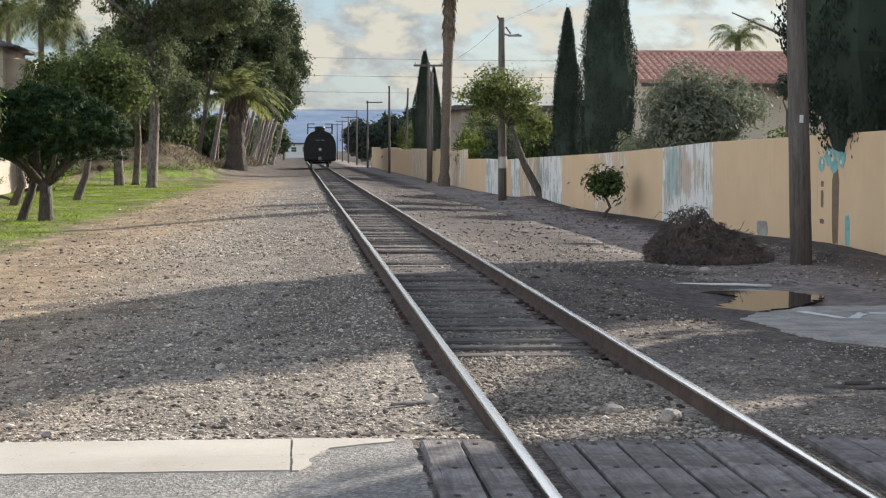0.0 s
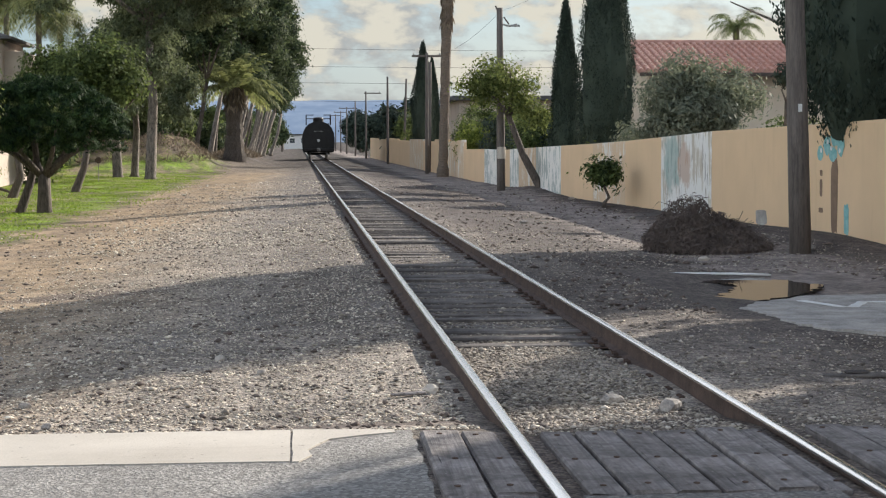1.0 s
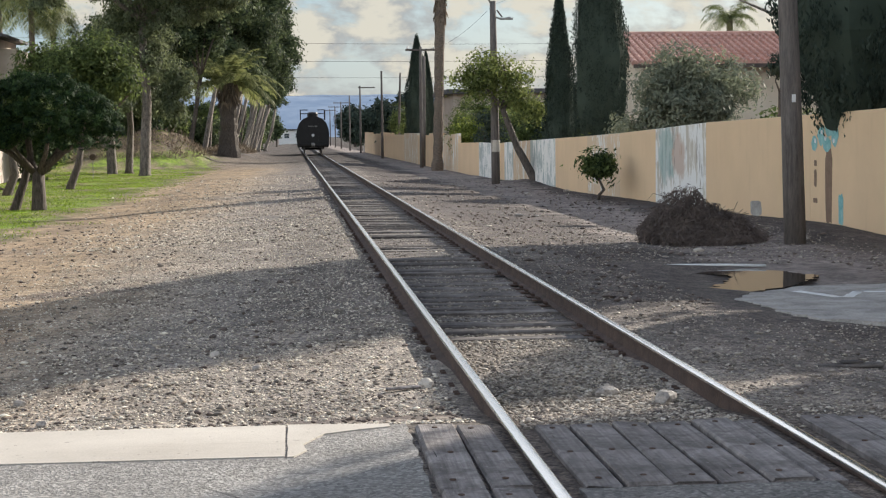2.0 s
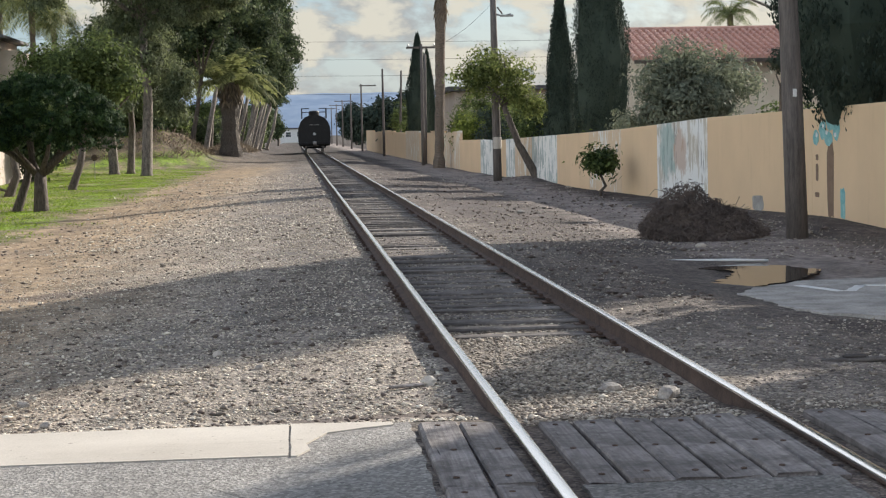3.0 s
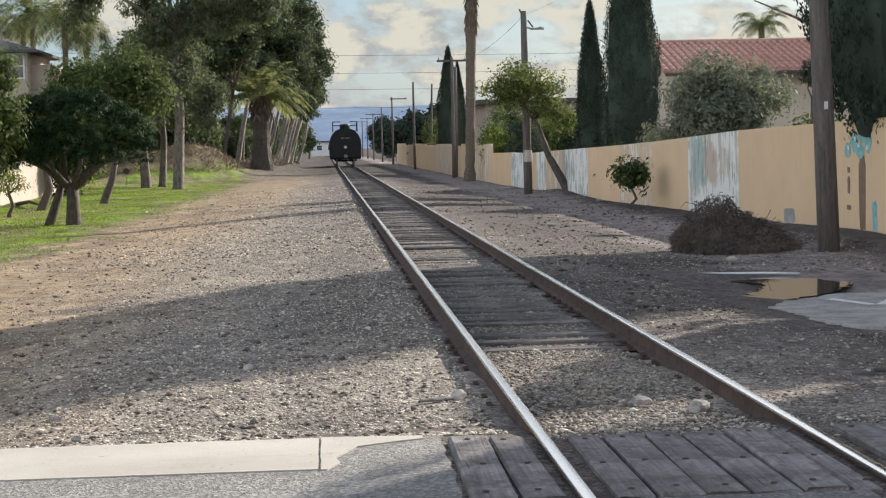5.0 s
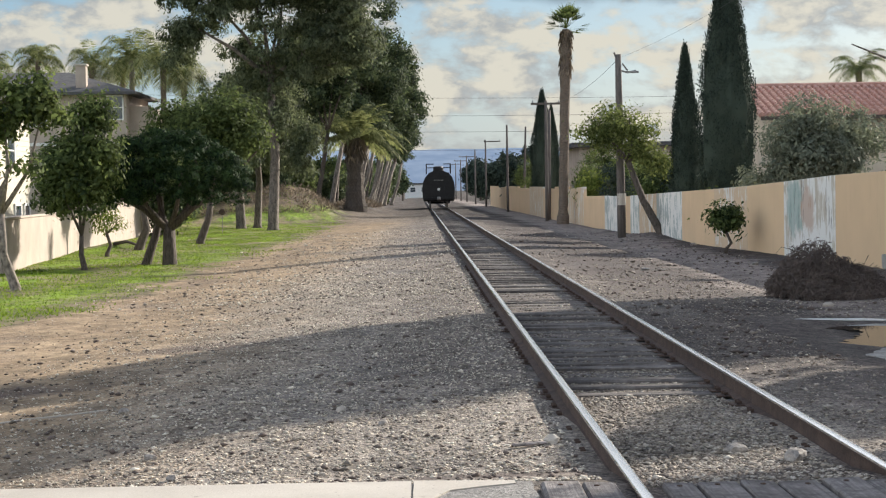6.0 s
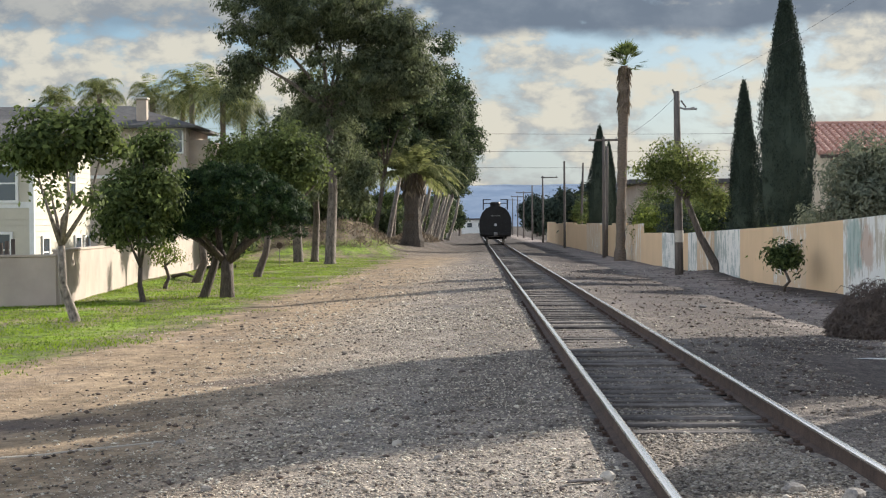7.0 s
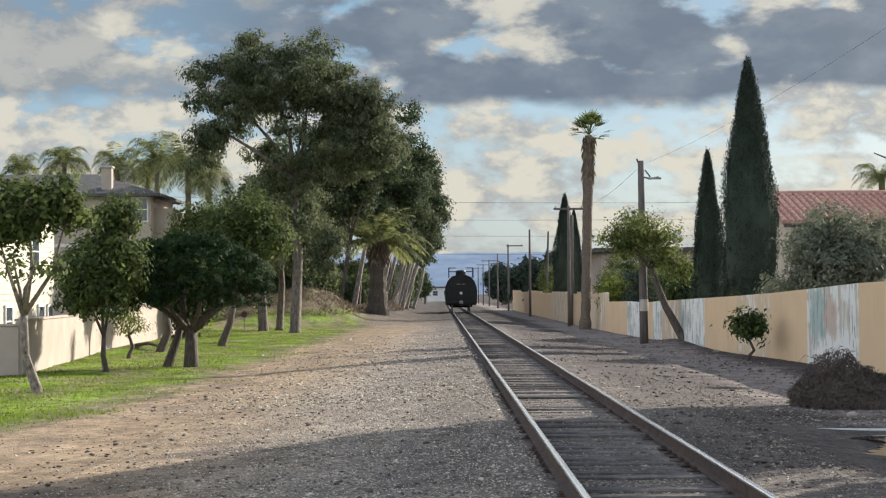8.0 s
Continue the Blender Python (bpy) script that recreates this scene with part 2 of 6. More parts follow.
    c = n.mix(n.math("MULTIPLY", bare, to_turf), c, n.mix(0.4, sand, mud))
    bank = n.ramp(n.math("ADD", n.math("MULTIPLY", sepn.outputs[2], 0.8), n.math("MULTIPLY", edge, 0.5)), [(0.78, 0.0), (0.98, 1.0)])
    c = n.mix(bank, c, n.ramp(n.math("ADD", n.math("MULTIPLY", fine, 0.5), n.math("MULTIPLY", edge, 0.5)), [(0.35, (0.055, 0.04, 0.026)), (0.65, (0.25, 0.185, 0.115))]))
    c = n.mix(1.0, c, blotch, "MULTIPLY")
    clumped = n.ramp(n.noise(4.5, 5, 0.75, stretch=(1, 0.7, 1)), [(0.38, 0.68), (0.60, 1.14)])
    c = n.mix(1.0, c, clumped, "MULTIPLY")
    # oil and soot beside the crossing planks
    oil_x = n.math("SUBTRACT", 1.7, n.math("ABSOLUTE", n.math("ADD", x, n.math("MULTIPLY", wav2, 0.5))), True)
    oil_y = n.math("SUBTRACT", 11.6, n.math("ADD", y, n.math("MULTIPLY", wav2, 0.9)), True)
    c = n.mix(n.math("MULTIPLY", n.math("MULTIPLY", oil_x, oil_y), 0.85), c, n.mix(1.0, c, (0.36, 0.32, 0.32), "MULTIPLY"))
    # dark soil dumped on the path, and a darker patch against the kerb
    for sx0, sy0, rx0, ry0 in ((-6.4, 17.6, 1.3, 0.7), (-1.75, 10.75, 0.95, 0.22), (-4.6, 21.5, 1.2, 0.6)):
        ex = n.math("MULTIPLY", n.math("ADD", n.math("SUBTRACT", x, sx0), n.math("MULTIPLY", wav2, 0.25)), 1 / rx0)
        ey = n.math("MULTIPLY", n.math("ADD", n.math("SUBTRACT", y, sy0), n.math("MULTIPLY", wav2, 0.25)), 1 / ry0)
        rr = n.math("ADD", n.math("MULTIPLY", ex, ex), n.math("MULTIPLY", ey, ey))
        c = n.mix(n.ramp(n.math("ADD", n.math("MULTIPLY", rr, 0.5), n.math("MULTIPLY", fine, 0.4)), [(0.35, 0.75), (0.75, 0.0)]), c, n.mix(1.0, mud, (0.55, 0.5, 0.5), "MULTIPLY"))
    damp = n.ramp(n.noise(0.6, 3, 0.5, stretch=(1, 0.35, 1)), [(0.52, 0.0), (0.66, 0.55)])
    c = n.mix(damp, c, n.mix(1.0, c, (0.62, 0.60, 0.60), "MULTIPLY"))
    h = n.math("ADD", n.math("MULTIPLY", stones, 0.6), n.math("ADD", n.math("MULTIPLY", stones2, 0.3), n.math("MULTIPLY", fine, 0.8)))
    n.bump(h, 0.8, 0.03)
    return n.done(c, n.ramp(damp, [(0.0, 0.93), (0.5, 0.6)]), 0.0, 0.25)


def wood_material(name, dark, light, along="Y", soot=0.0):
    n = Nodes(name)
    rnd = n.add("ShaderNodeObjectInfo").outputs["Random"]
    st = (16, 0.45, 16) if along == "Y" else (0.45, 16, 16)
    shift = n.add("ShaderNodeVectorMath", operation="ADD")
    cmb = n.add("ShaderNodeCombineXYZ")
    n.t.links.new(n.math("MULTIPLY", rnd, 60.0), cmb.inputs[0])
    n.t.links.new(n.math("MULTIPLY", rnd, 37.0), cmb.inputs[1])
    n.t.links.new(n.pos, shift.inputs[0])
    n.t.links.new(cmb.outputs[0], shift.inputs[1])
    v = shift.outputs[0]
    grain = n.noise(3.0, 6, 0.65, v, st)
    patch = n.noise(2.2, 4, 0.6, v)
    split = n.ramp(n.noise(5.0, 2, 0.4, v, st), [(0.24, 0.0), (0.29, 1.0)])
    c = n.ramp(n.math("ADD", n.math("MULTIPLY", grain, 0.55), n.math("MULTIPLY", patch, 0.45)), [(0.3, dark), (0.7, light)])
    c = n.mix(n.math("MULTIPLY", rnd, 0.35), c, dark)
    c = n.mix(split, tuple(v * 0.35 for v in dark), c)
    # grease, tyre dirt and scuffs that run over several boards
    stain = n.ramp(n.math("ADD", n.math("MULTIPLY", n.noise(2.6, 6, 0.7), 0.7), n.math("MULTIPLY", n.noise(14.0, 4, 0.7), 0.3)), [(0.42, 1.0), (0.60, 0.0)])
    c = n.mix(n.math("MULTIPLY", stain, soot), c, tuple(v * 0.75 for v in dark))
    chips = n.ramp(n.noise(38.0, 3, 0.6), [(0.66, 0.0), (0.72, 0.5)])
    c = n.mix(chips, c, light)
    n.bump(n.math("MULTIPLY", grain, split), 0.7, 0.012)
    return n.done(c, 0.88, 0.0, 0.25)


def panel_material(name, base, patchy, amount):
    """Painted wall; patchy paint flakes away over the base by the amount."""
    n = Nodes(name)
    rnd = n.add("ShaderNodeObjectInfo").outputs["Random"]
    streak = n.noise(1.0, 6, 0.72, n.world(), (2.4, 2.4, 0.8), 0.8)
    broad = n.noise(0.7, 4, 0.6, n.world())
    fine = n.noise(60, 3, 0.6)
    tone = n.mix(n.math("MULTIPLY", rnd, 0.5), base, tuple(v * 0.82 for v in base))
    tone = n.mix(n.ramp(broad, [(0.35, 0.0), (0.7, 0.35)]), tone, tuple(v * 0.75 for v in base))
    tone = n.mix(n.ramp(n.noise(1.0, 5, 0.7, n.world(), (2.0, 2.0, 0.3)), [(0.55, 0.0), (0.8, 0.22)]), tone, tuple(v * 0.5 for v in base))
    k = n.ramp(n.math("ADD", n.math("MULTIPLY", streak, 0.7), n.math("MULTIPLY", broad, 0.3)), [(0.62 - amount, 0.0), (0.66 - amount, 1.0)])
    tone = n.mix(k, tone, patchy)
    n.bump(n.math("ADD", n.math("MULTIPLY", k, 0.4), fine), 0.25, 0.01)
    return n.done(tone, 0.85, 0.0, 0.25)


def peeled_material():
    """White paint hanging in vertical flakes over an older mural on tan plaster."""
    n = Nodes("peeled_white_paint")
    sepn = n.add("ShaderNodeSeparateXYZ")
    n.t.links.new(n.pos, sepn.inputs[0])
    x, z = sepn.outputs[0], sepn.outputs[2]
    wob = n.math("MULTIPLY", n.math("SUBTRACT", n.noise(2.0, 4, 0.6), 0.5), 1.2)

    def patch(x0, rx, z0, rz):
        ex = n.math("MULTIPLY", n.math("ADD", n.math("SUBTRACT", x, x0), wob), 1 / rx)
        ez = n.math("MULTIPLY", n.math("ADD", n.math("SUBTRACT", z, z0), wob), 1 / rz)
        return n.ramp(n.math("ADD", n.math("MULTIPLY", ex, ex), n.math("MULTIPLY", ez, ez)), [(0.5, 1.0), (1.0, 0.0)])

    green, brown = patch(3.9, 0.95, 1.05, 0.95), patch(2.6, 0.75, 1.0, 0.65)
    old = n.mix(green, (0.55, 0.50, 0.41), (0.33, 0.43, 0.39))
    old = n.mix(brown, old, (0.50, 0.36, 0.27))
    flake = n.noise(1.0, 6, 0.7, stretch=(4.5, 4.5, 0.55), dist=0.6)
    broad = n.noise(1.6, 3, 0.5)
    low = n.ramp(n.math("MULTIPLY", n.math("ADD", z, 0.3), 0.5, True), [(0.0, 0.06), (1.0, -0.05)])
    k = n.ramp(n.math("ADD", n.math("ADD", n.math("MULTIPLY", flake, 0.7), n.math("MULTIPLY", broad, 0.3)), low), [(0.475, 0.0), (0.50, 1.0)])
    k = n.math("MULTIPLY", k, n.math("SUBTRACT", 1.0, n.math("MULTIPLY", n.math("MAXIMUM", green, brown), 0.75)))
    dark = n.ramp(n.noise(1.0, 5, 0.75, stretch=(6.0, 6.0, 1.1)), [(0.58, 0.0), (0.63, 0.8)])
    c = n.mix(k, old, (0.80, 0.79, 0.75))
    c = n.mix(dark, c, (0.24, 0.22, 0.19))
    n.bump(n.math("ADD", n.math("MULTIPLY", k, 0.6), n.noise(60, 3)), 0.35, 0.01)
    return n.done(c, 0.85, 0.0, 0.25)


def asphalt_material(name="asphalt", dim=1.0):
    """Old asphalt with the stones of the mix laid bare."""
    n = Nodes(name)
    bits = n.math("ADD", n.math("MULTIPLY", n.cells(46.0, out="Color"), 0.5), n.math("MULTIPLY", n.noise(60.0, 4, 0.7), 0.5))
    patch = n.noise(1.6, 5, 0.6)
    c = n.ramp(n.math("ADD", n.math("MULTIPLY", bits, 0.65), n.math("MULTIPLY", patch, 0.35)), [(0.25, (0.085 * dim, 0.080 * dim, 0.076 * dim)), (0.5, (0.23 * dim, 0.218 * dim, 0.203 * dim)), (0.75, (0.48 * dim, 0.455 * dim, 0.42 * dim))])
    crack = n.ramp(n.cells(1.3, feature="DISTANCE_TO_EDGE"), [(0.0, 1.0), (0.012, 0.0)])
    c = n.mix(n.math("MULTIPLY", crack, n.ramp(patch, [(0.5, 0.0), (0.6, 0.8)])), c, (0.05, 0.047, 0.045))
    n.bump(n.math("ADD", bits, n.cells(55.0)), 0.6, 0.012)
    return n.done(c, 0.85, 0.0, 0.3)


M = {
    "ground": ground_material(),
    "asphalt": asphalt_material(),
    "asphalt_dirty": asphalt_material("greasy_asphalt", 0.75),
    "concrete": worn("concrete", (0.40, 0.355, 0.30), (0.56, 0.51, 0.44), 1.5, 0.8, 0, 0.25, 60),
    "concrete_dark": worn("broken_concrete", (0.17, 0.158, 0.145), (0.50, 0.47, 0.43), 2.5, 0.85, 0, 0.6, 40),
    "plank": wood_material("crossing_timber", (0.10, 0.088, 0.083), (0.56, 0.51, 0.485), soot=0.7),
    "tie": wood_material("weathered_tie", (0.042, 0.036, 0.034), (0.40, 0.36, 0.33), "X", soot=0.65),
    "railtop": worn("polished_rail_head", (0.90, 0.89, 0.88), (0.98, 0.97, 0.96), 6, 0.21, 1.0, 0.01, 90, (40, 1, 1)),
    "railside": worn("rusty_rail_web", (0.035, 0.023, 0.019), (0.13, 0.085, 0.066), 5, 0.8, 0.15, 0.5, 60),
    "rust": worn("rusty_iron", (0.04, 0.026, 0.02), (0.12, 0.075, 0.055), 12, 0.85, 0.1, 0.5, 70),
    "stone": worn("crushed_stone", (0.15, 0.13, 0.115), (0.48, 0.44, 0.39), 14, 0.85, 0, 0.4, 60),
    "bark": worn("bark", (0.03, 0.024, 0.02), (0.17, 0.138, 0.112), 9, 0.9, 0, 0.9, 30, (2.5, 2.5, 0.5), 0.03),
    "bark_pale": worn("pale_bark", (0.035, 0.028, 0.023), (0.42, 0.36, 0.30), 7, 0.85, 0, 0.6, 30, (2, 2, 0.5), 0.02),
    "bark_grey": worn("grey_bark", (0.03, 0.025, 0.02), (0.25, 0.212, 0.178), 6, 0.9, 0, 0.8, 24, (2, 2, 0.6), 0.03),
    "bark_patchy": worn("patchy_bark", (0.03, 0.024, 0.02), (0.40, 0.34, 0.28), 11, 0.9, 0, 0.9, 20, (1, 1, 0.7), 0.03),
    "palmbark": worn("palm_bark", (0.06, 0.045, 0.036), (0.27, 0.215, 0.165), 8, 0.9, 0, 0.9, 26, (1, 1, 3), 0.04),
    "pole": worn("creosoted_pole", (0.060, 0.051, 0.046), (0.190, 0.163, 0.146), 5, 0.85, 0, 0.6, 30, (3, 3, 0.3), 0.01),
    "twig": worn("dead_twigs", (0.06, 0.047, 0.041), (0.20, 0.155, 0.132), 3, 0.9, 0, 0.3, 40),
    "wire": worn("black_cable", (0.02, 0.02, 0.02), (0.05, 0.05, 0.05), 3, 0.6),
    "white": worn("white_paint", (0.60, 0.60, 0.58), (0.80, 0.80, 0.78), 3, 0.6, 0, 0.15),
    "tan": panel_material("tan_wall_paint", (0.80, 0.585, 0.365), (0.50, 0.44, 0.36), -0.05),
    "tan_flaked": panel_material("flaked_wall_paint", (0.72, 0.55, 0.37), (0.76, 0.73, 0.67), 0.10),
    "white_flaked": panel_material("flaked_white_paint", (0.46, 0.50, 0.47), (0.84, 0.82, 0.77), 0.16),
    "stucco": worn("pale_stucco", (0.52, 0.44, 0.34), (0.64, 0.56, 0.45), 1.2, 0.9, 0, 0.3, 50),
    "stucco_pink": worn("taupe_stucco", (0.36, 0.30, 0.255), (0.50, 0.425, 0.36), 1.0, 0.9, 0, 0.3, 50),
    "siding": worn("cream_siding", (0.46, 0.425, 0.34), (0.56, 0.52, 0.42), 1.2, 0.65, 0, 0.1, 40),
    "tile": worn("clay_roof_tile", (0.34, 0.175, 0.13), (0.58, 0.35, 0.28), 2.5, 0.75, 0, 0.3, 30),
    "shingle": worn("grey_shingles", (0.055, 0.055, 0.06), (0.13, 0.125, 0.125), 3, 0.9, 0, 0.5, 30),
    "black": worn("sooty_black_steel", (0.008, 0.008, 0.009), (0.024, 0.024, 0.025), 2.5, 0.55, 0.2, 0.2, 30),
    "steel": worn("dull_steel", (0.20, 0.19, 0.18), (0.42, 0.41, 0.40), 6, 0.45, 0.7, 0.2, 40),
    "teal": worn("teal_mural_paint", (0.10, 0.33, 0.34), (0.35, 0.58, 0.56), 6, 0.8, 0, 0.1, 30),
    "brown_paint": worn("brown_mural_paint", (0.16, 0.10, 0.065), (0.27, 0.18, 0.12), 5, 0.8, 0, 0.1, 30),
    "dark_trim": worn("dark_timber", (0.04, 0.03, 0.025), (0.10, 0.075, 0.06), 4, 0.7),
    "pine": foliage("pine_needles", (0.030, 0.045, 0.030), (0.135, 0.170, 0.078), 0.7, 0.3),
    "euc": foliage("eucalyptus_leaves", (0.038, 0.052, 0.038), (0.185, 0.210, 0.118), 0.65, 0.42),
    "broad": foliage("broad_leaves", (0.026, 0.042, 0.022), (0.165, 0.210, 0.070), 0.65, 0.40),
    "dome": foliage("umbrella_pine_needles", (0.005, 0.015, 0.012), (0.058, 0.098, 0.032), 0.7, 0.16),
    "bright": foliage("bright_leaves", (0.045, 0.075, 0.015), (0.22, 0.26, 0.06), 0.65, 0.4),
    "cypress": foliage("cypress_sprays", (0.025, 0.038, 0.031), (0.070, 0.089, 0.067), 0.9, 0.14),
    "olive": foliage("grey_green_leaves", (0.11, 0.128, 0.10), (0.27, 0.29, 0.21), 0.6, 0.36),
    "frond": foliage("palm_fronds", (0.05, 0.072, 0.028), (0.18, 0.205, 0.08), 0.55, 0.36),
    # lighter copy of palm_fronds with the backlight put into its colour
    "plume": foliage("backlit_palm_plumes", (0.07, 0.09, 0.035), (0.30, 0.31, 0.14), 0.5, 0.5),
    "ficus": foliage("light_green_leaves", (0.05, 0.072, 0.024), (0.23, 0.26, 0.085), 0.6, 0.42),
    "dryfrond": foliage("dry_fronds", (0.10, 0.08, 0.06), (0.29, 0.235, 0.175), 0.8, 0.15),
    # the dark end doubles as shade bands across the lawn
    "grass": foliage("grass_blades", (0.045, 0.085, 0.01), (0.27, 0.38, 0.032), 0.7, 0.45),
}


def pavement_material():
    """Trowelled concrete with dust, tyre smears and small pits."""
    n = Nodes("pale_concrete")
    broad, fine = n.noise(0.9, 5, 0.6), n.noise(70.0, 3, 0.6)
    c = n.ramp(n.math("ADD", n.math("MULTIPLY", broad, 0.7), n.math("MULTIPLY", fine, 0.3)), [(0.34, (0.40, 0.36, 0.31)), (0.62, (0.56, 0.515, 0.45))])
    smear = n.ramp(n.noise(1.0, 5, 0.7, stretch=(0.5, 4.0, 1)), [(0.56, 0.0), (0.74, 0.45)])
    c = n.mix(smear, c, (0.33, 0.285, 0.235))
    pits = n.ramp(n.noise(24.0, 2, 0.5), [(0.70, 0.0), (0.74, 0.6)])
    c = n.mix(pits, c, (0.17, 0.15, 0.13))
    n.bump(n.math("SUBTRACT", fine, n.math("MULTIPLY", pits, 0.8)), 0.25, 0.008)
    return n.done(c, 0.82, 0.0, 0.3)


def glass_material():
    n = Nodes("dark_window_glass")
    return n.done((0.05, 0.065, 0.08), 0.08, 0.0, 0.7)


def water_material():
    n = Nodes("puddle_water")
    n.bump(n.noise(6.0, 2), 0.03, 0.01)
    n.bsdf.inputs["IOR"].default_value = 1.33
    return n.done((0.035, 0.03, 0.026), 0.03, 0.0, 0.5)


def car_paint():
    n = Nodes("white_car_paint")
    n.bsdf.inputs["Coat Weight"].default_value = 0.8
    n.bsdf.inputs["Coat Roughness"].default_value = 0.04
    return n.done(n.ramp(n.noise(3.0), [(0.3, (0.74, 0.75, 0.77)), (0.7, (0.80, 0.81, 0.82))]), 0.3)


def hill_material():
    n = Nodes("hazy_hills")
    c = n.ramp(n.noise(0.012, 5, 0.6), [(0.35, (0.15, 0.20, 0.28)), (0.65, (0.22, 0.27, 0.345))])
    # distance haze is put in here: blue tint plus a faint glow of its own
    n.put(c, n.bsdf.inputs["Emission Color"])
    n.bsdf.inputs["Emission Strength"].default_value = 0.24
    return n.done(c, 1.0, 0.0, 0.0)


M["white_peeled"], M["pavement"] = peeled_material(), pavement_material()
M["glass"], M["water"], M["car"], M["hill"] = glass_material(), water_material(), car_paint(), hill_material()


# ---- building helpers ----
def thing(name, at, label, category, group="", kind=""):
    ob = new(name)
    ob.location = at
    ob.empty_display_size = 0.2
    return tagged(ob, label, category, group, kind)


def link_mesh(name, me, mat, parent=None, label=""):
    if mat is not None:
        me.materials.append(mat)
    ob = new(name, me)
    if parent is not None:
        ob.parent = parent
    if label:
        ob["label"] = label
    return ob


def part(name, bm, mat, parent=None, label="", smooth=False):
    """One mesh object from a bmesh, under a thing or a part."""
    me = bpy.data.meshes.new(name)
    bm.normal_update()
    if smooth:
        for face in bm.faces:
            face.smooth = True
    bm.to_mesh(me)
    bm.free()
    return link_mesh(name, me, mat, parent, label)


def box(bm, lo, hi, bevel=0.0, m=None):
    """A box between two corners added to bm, its edges rounded off by bevel."""
    size = [h - l for l, h in zip(lo, hi)]
    mid = [(h + l) / 2 for l, h in zip(lo, hi)]
    mat = Matrix.Translation(mid) @ Matrix.Diagonal((*size, 1))
    got = bmesh.ops.create_cube(bm, size=1.0, matrix=(m or Matrix()) @ mat)["verts"]
    if bevel:
        edges = list({e for v in got for e in v.link_edges})
        bmesh.ops.bevel(bm, geom=edges, offset=bevel, segments=1, affect="EDGES")


def tube(bm, points, radii, sides=8, cap=True, ragged=0.0, rng=None):
    """A tapered limb along points."""
    rings = []
    pts = [Vector(p) for p in points]
    for i, p in enumerate(pts):
        d = (pts[min(i + 1, len(pts) - 1)] - pts[max(i - 1, 0)]).normalized()
        side = d.cross(Vector((0.31, 0.95, 0.05))).normalized()
        other = d.cross(side)
        ring = []
        for k in range(sides):
            w = 2 * math.pi * k / sides
            r = radii[i] * (1 + (rng.uniform(-ragged, ragged) if rng else 0))
            ring.append(bm.verts.new(p + (side * math.cos(w) + other * math.sin(w)) * r))
        rings.append(ring)
    for a, b in zip(rings, rings[1:]):
        for k in range(sides):
            bm.faces.new((a[k], a[(k + 1) % sides], b[(k + 1) % sides], b[k]))
    if cap:
        bm.faces.new(rings[0][::-1])
        bm.faces.new(rings[-1])


def lathe(bm, profile, sides=24, axis="Z", at=(0, 0, 0)):
    """A turned form from (radius, along) pairs."""
    rings = []
    for r, h in profile:
        ring = []
        for k in range(sides):
            w = 2 * math.pi * k / sides
            c, s = r * math.cos(w), r * math.sin(w)
            v = {"Z": (c, s, h), "Y": (c, h, s), "X": (h, c, s)}[axis]
            ring.append(bm.verts.new(Vector(v) + Vector(at)))
        rings.append(ring)
    for a, b in zip(rings, rings[1:]):
        for k in range(sides):
            bm.faces.new((a[k], a[(k + 1) % sides], b[(k + 1) % sides], b[k]))
    bm.faces.new(rings[0][::-1])
    bm.faces.new(rings[-1])
    bmesh.ops.recalc_face_normals(bm, faces=bm.faces)


def quads(name, verts, count, corners, mat, parent=None, label=""):
    """Many small loose faces of the same number of corners as one mesh."""
    me = bpy.data.meshes.new(name)
    me.vertices.add(count * corners)
    me.vertices.foreach_set("co", np.asarray(verts, np.float32).ravel())
    me.loops.add(count * corners)
    me.loops.foreach_set("vertex_index", np.arange(count * corners, dtype=np.int32))
    me.polygons.add(count)
    me.polygons.foreach_set("loop_start", np.arange(0, count * corners, corners, dtype=np.int32))
    me.update()
    me.validate()
    return link_mesh(name, me, mat, parent, label)


def unit(rng, n):
    v = rng.normal(size=(n, 3))
    return v / np.linalg.norm(v, axis=1, keepdims=True)


def leaf_faces(rng, centres, size, slim=0.5, droop=0.0, upward=0.0, outward=None):
    """Leaf-shaped quads about centres: long axis random, drooping or rising."""
    n = len(centres)
    d = unit(rng, n)
    d[:, 2] += upward - droop
    if outward is not None:
        out = outward / np.maximum(np.linalg.norm(outward, axis=1, keepdims=True), 1e-6)
        d -= out * (d * out).sum(1, keepdims=True) * 0.75
    d /= np.linalg.norm(d, axis=1, keepdims=True)
    face = unit(rng, n) if outward is None else outward + unit(rng, n) * 0.5
    s = np.cross(d, face)
    s /= np.maximum(np.linalg.norm(s, axis=1, keepdims=True), 1e-6)
    ln = size * rng.uniform(0.6, 1.4, (n, 1))
    a, b = d * ln, s * ln * slim * 0.5
    return np.stack([centres, centres + a * 0.45 + b, centres + a, centres + a * 0.45 - b], 1)


def clumps(rng, blobs, per, shell=0.55):
    """Points in many small clumps that fill ellipsoids (x, y, z, rx, ry, rz), denser at the skin."""
    out = []
    for x, y, z, rx, ry, rz in blobs:
        n = max(6, int(per * (rx * ry * rz) ** 0.66))
        c = unit(rng, n) * (shell + (1 - shell) * rng.random((n, 1)) ** 0.6)
        out.append(c * (rx, ry, rz) + (x, y, z))
    return np.concatenate(out)


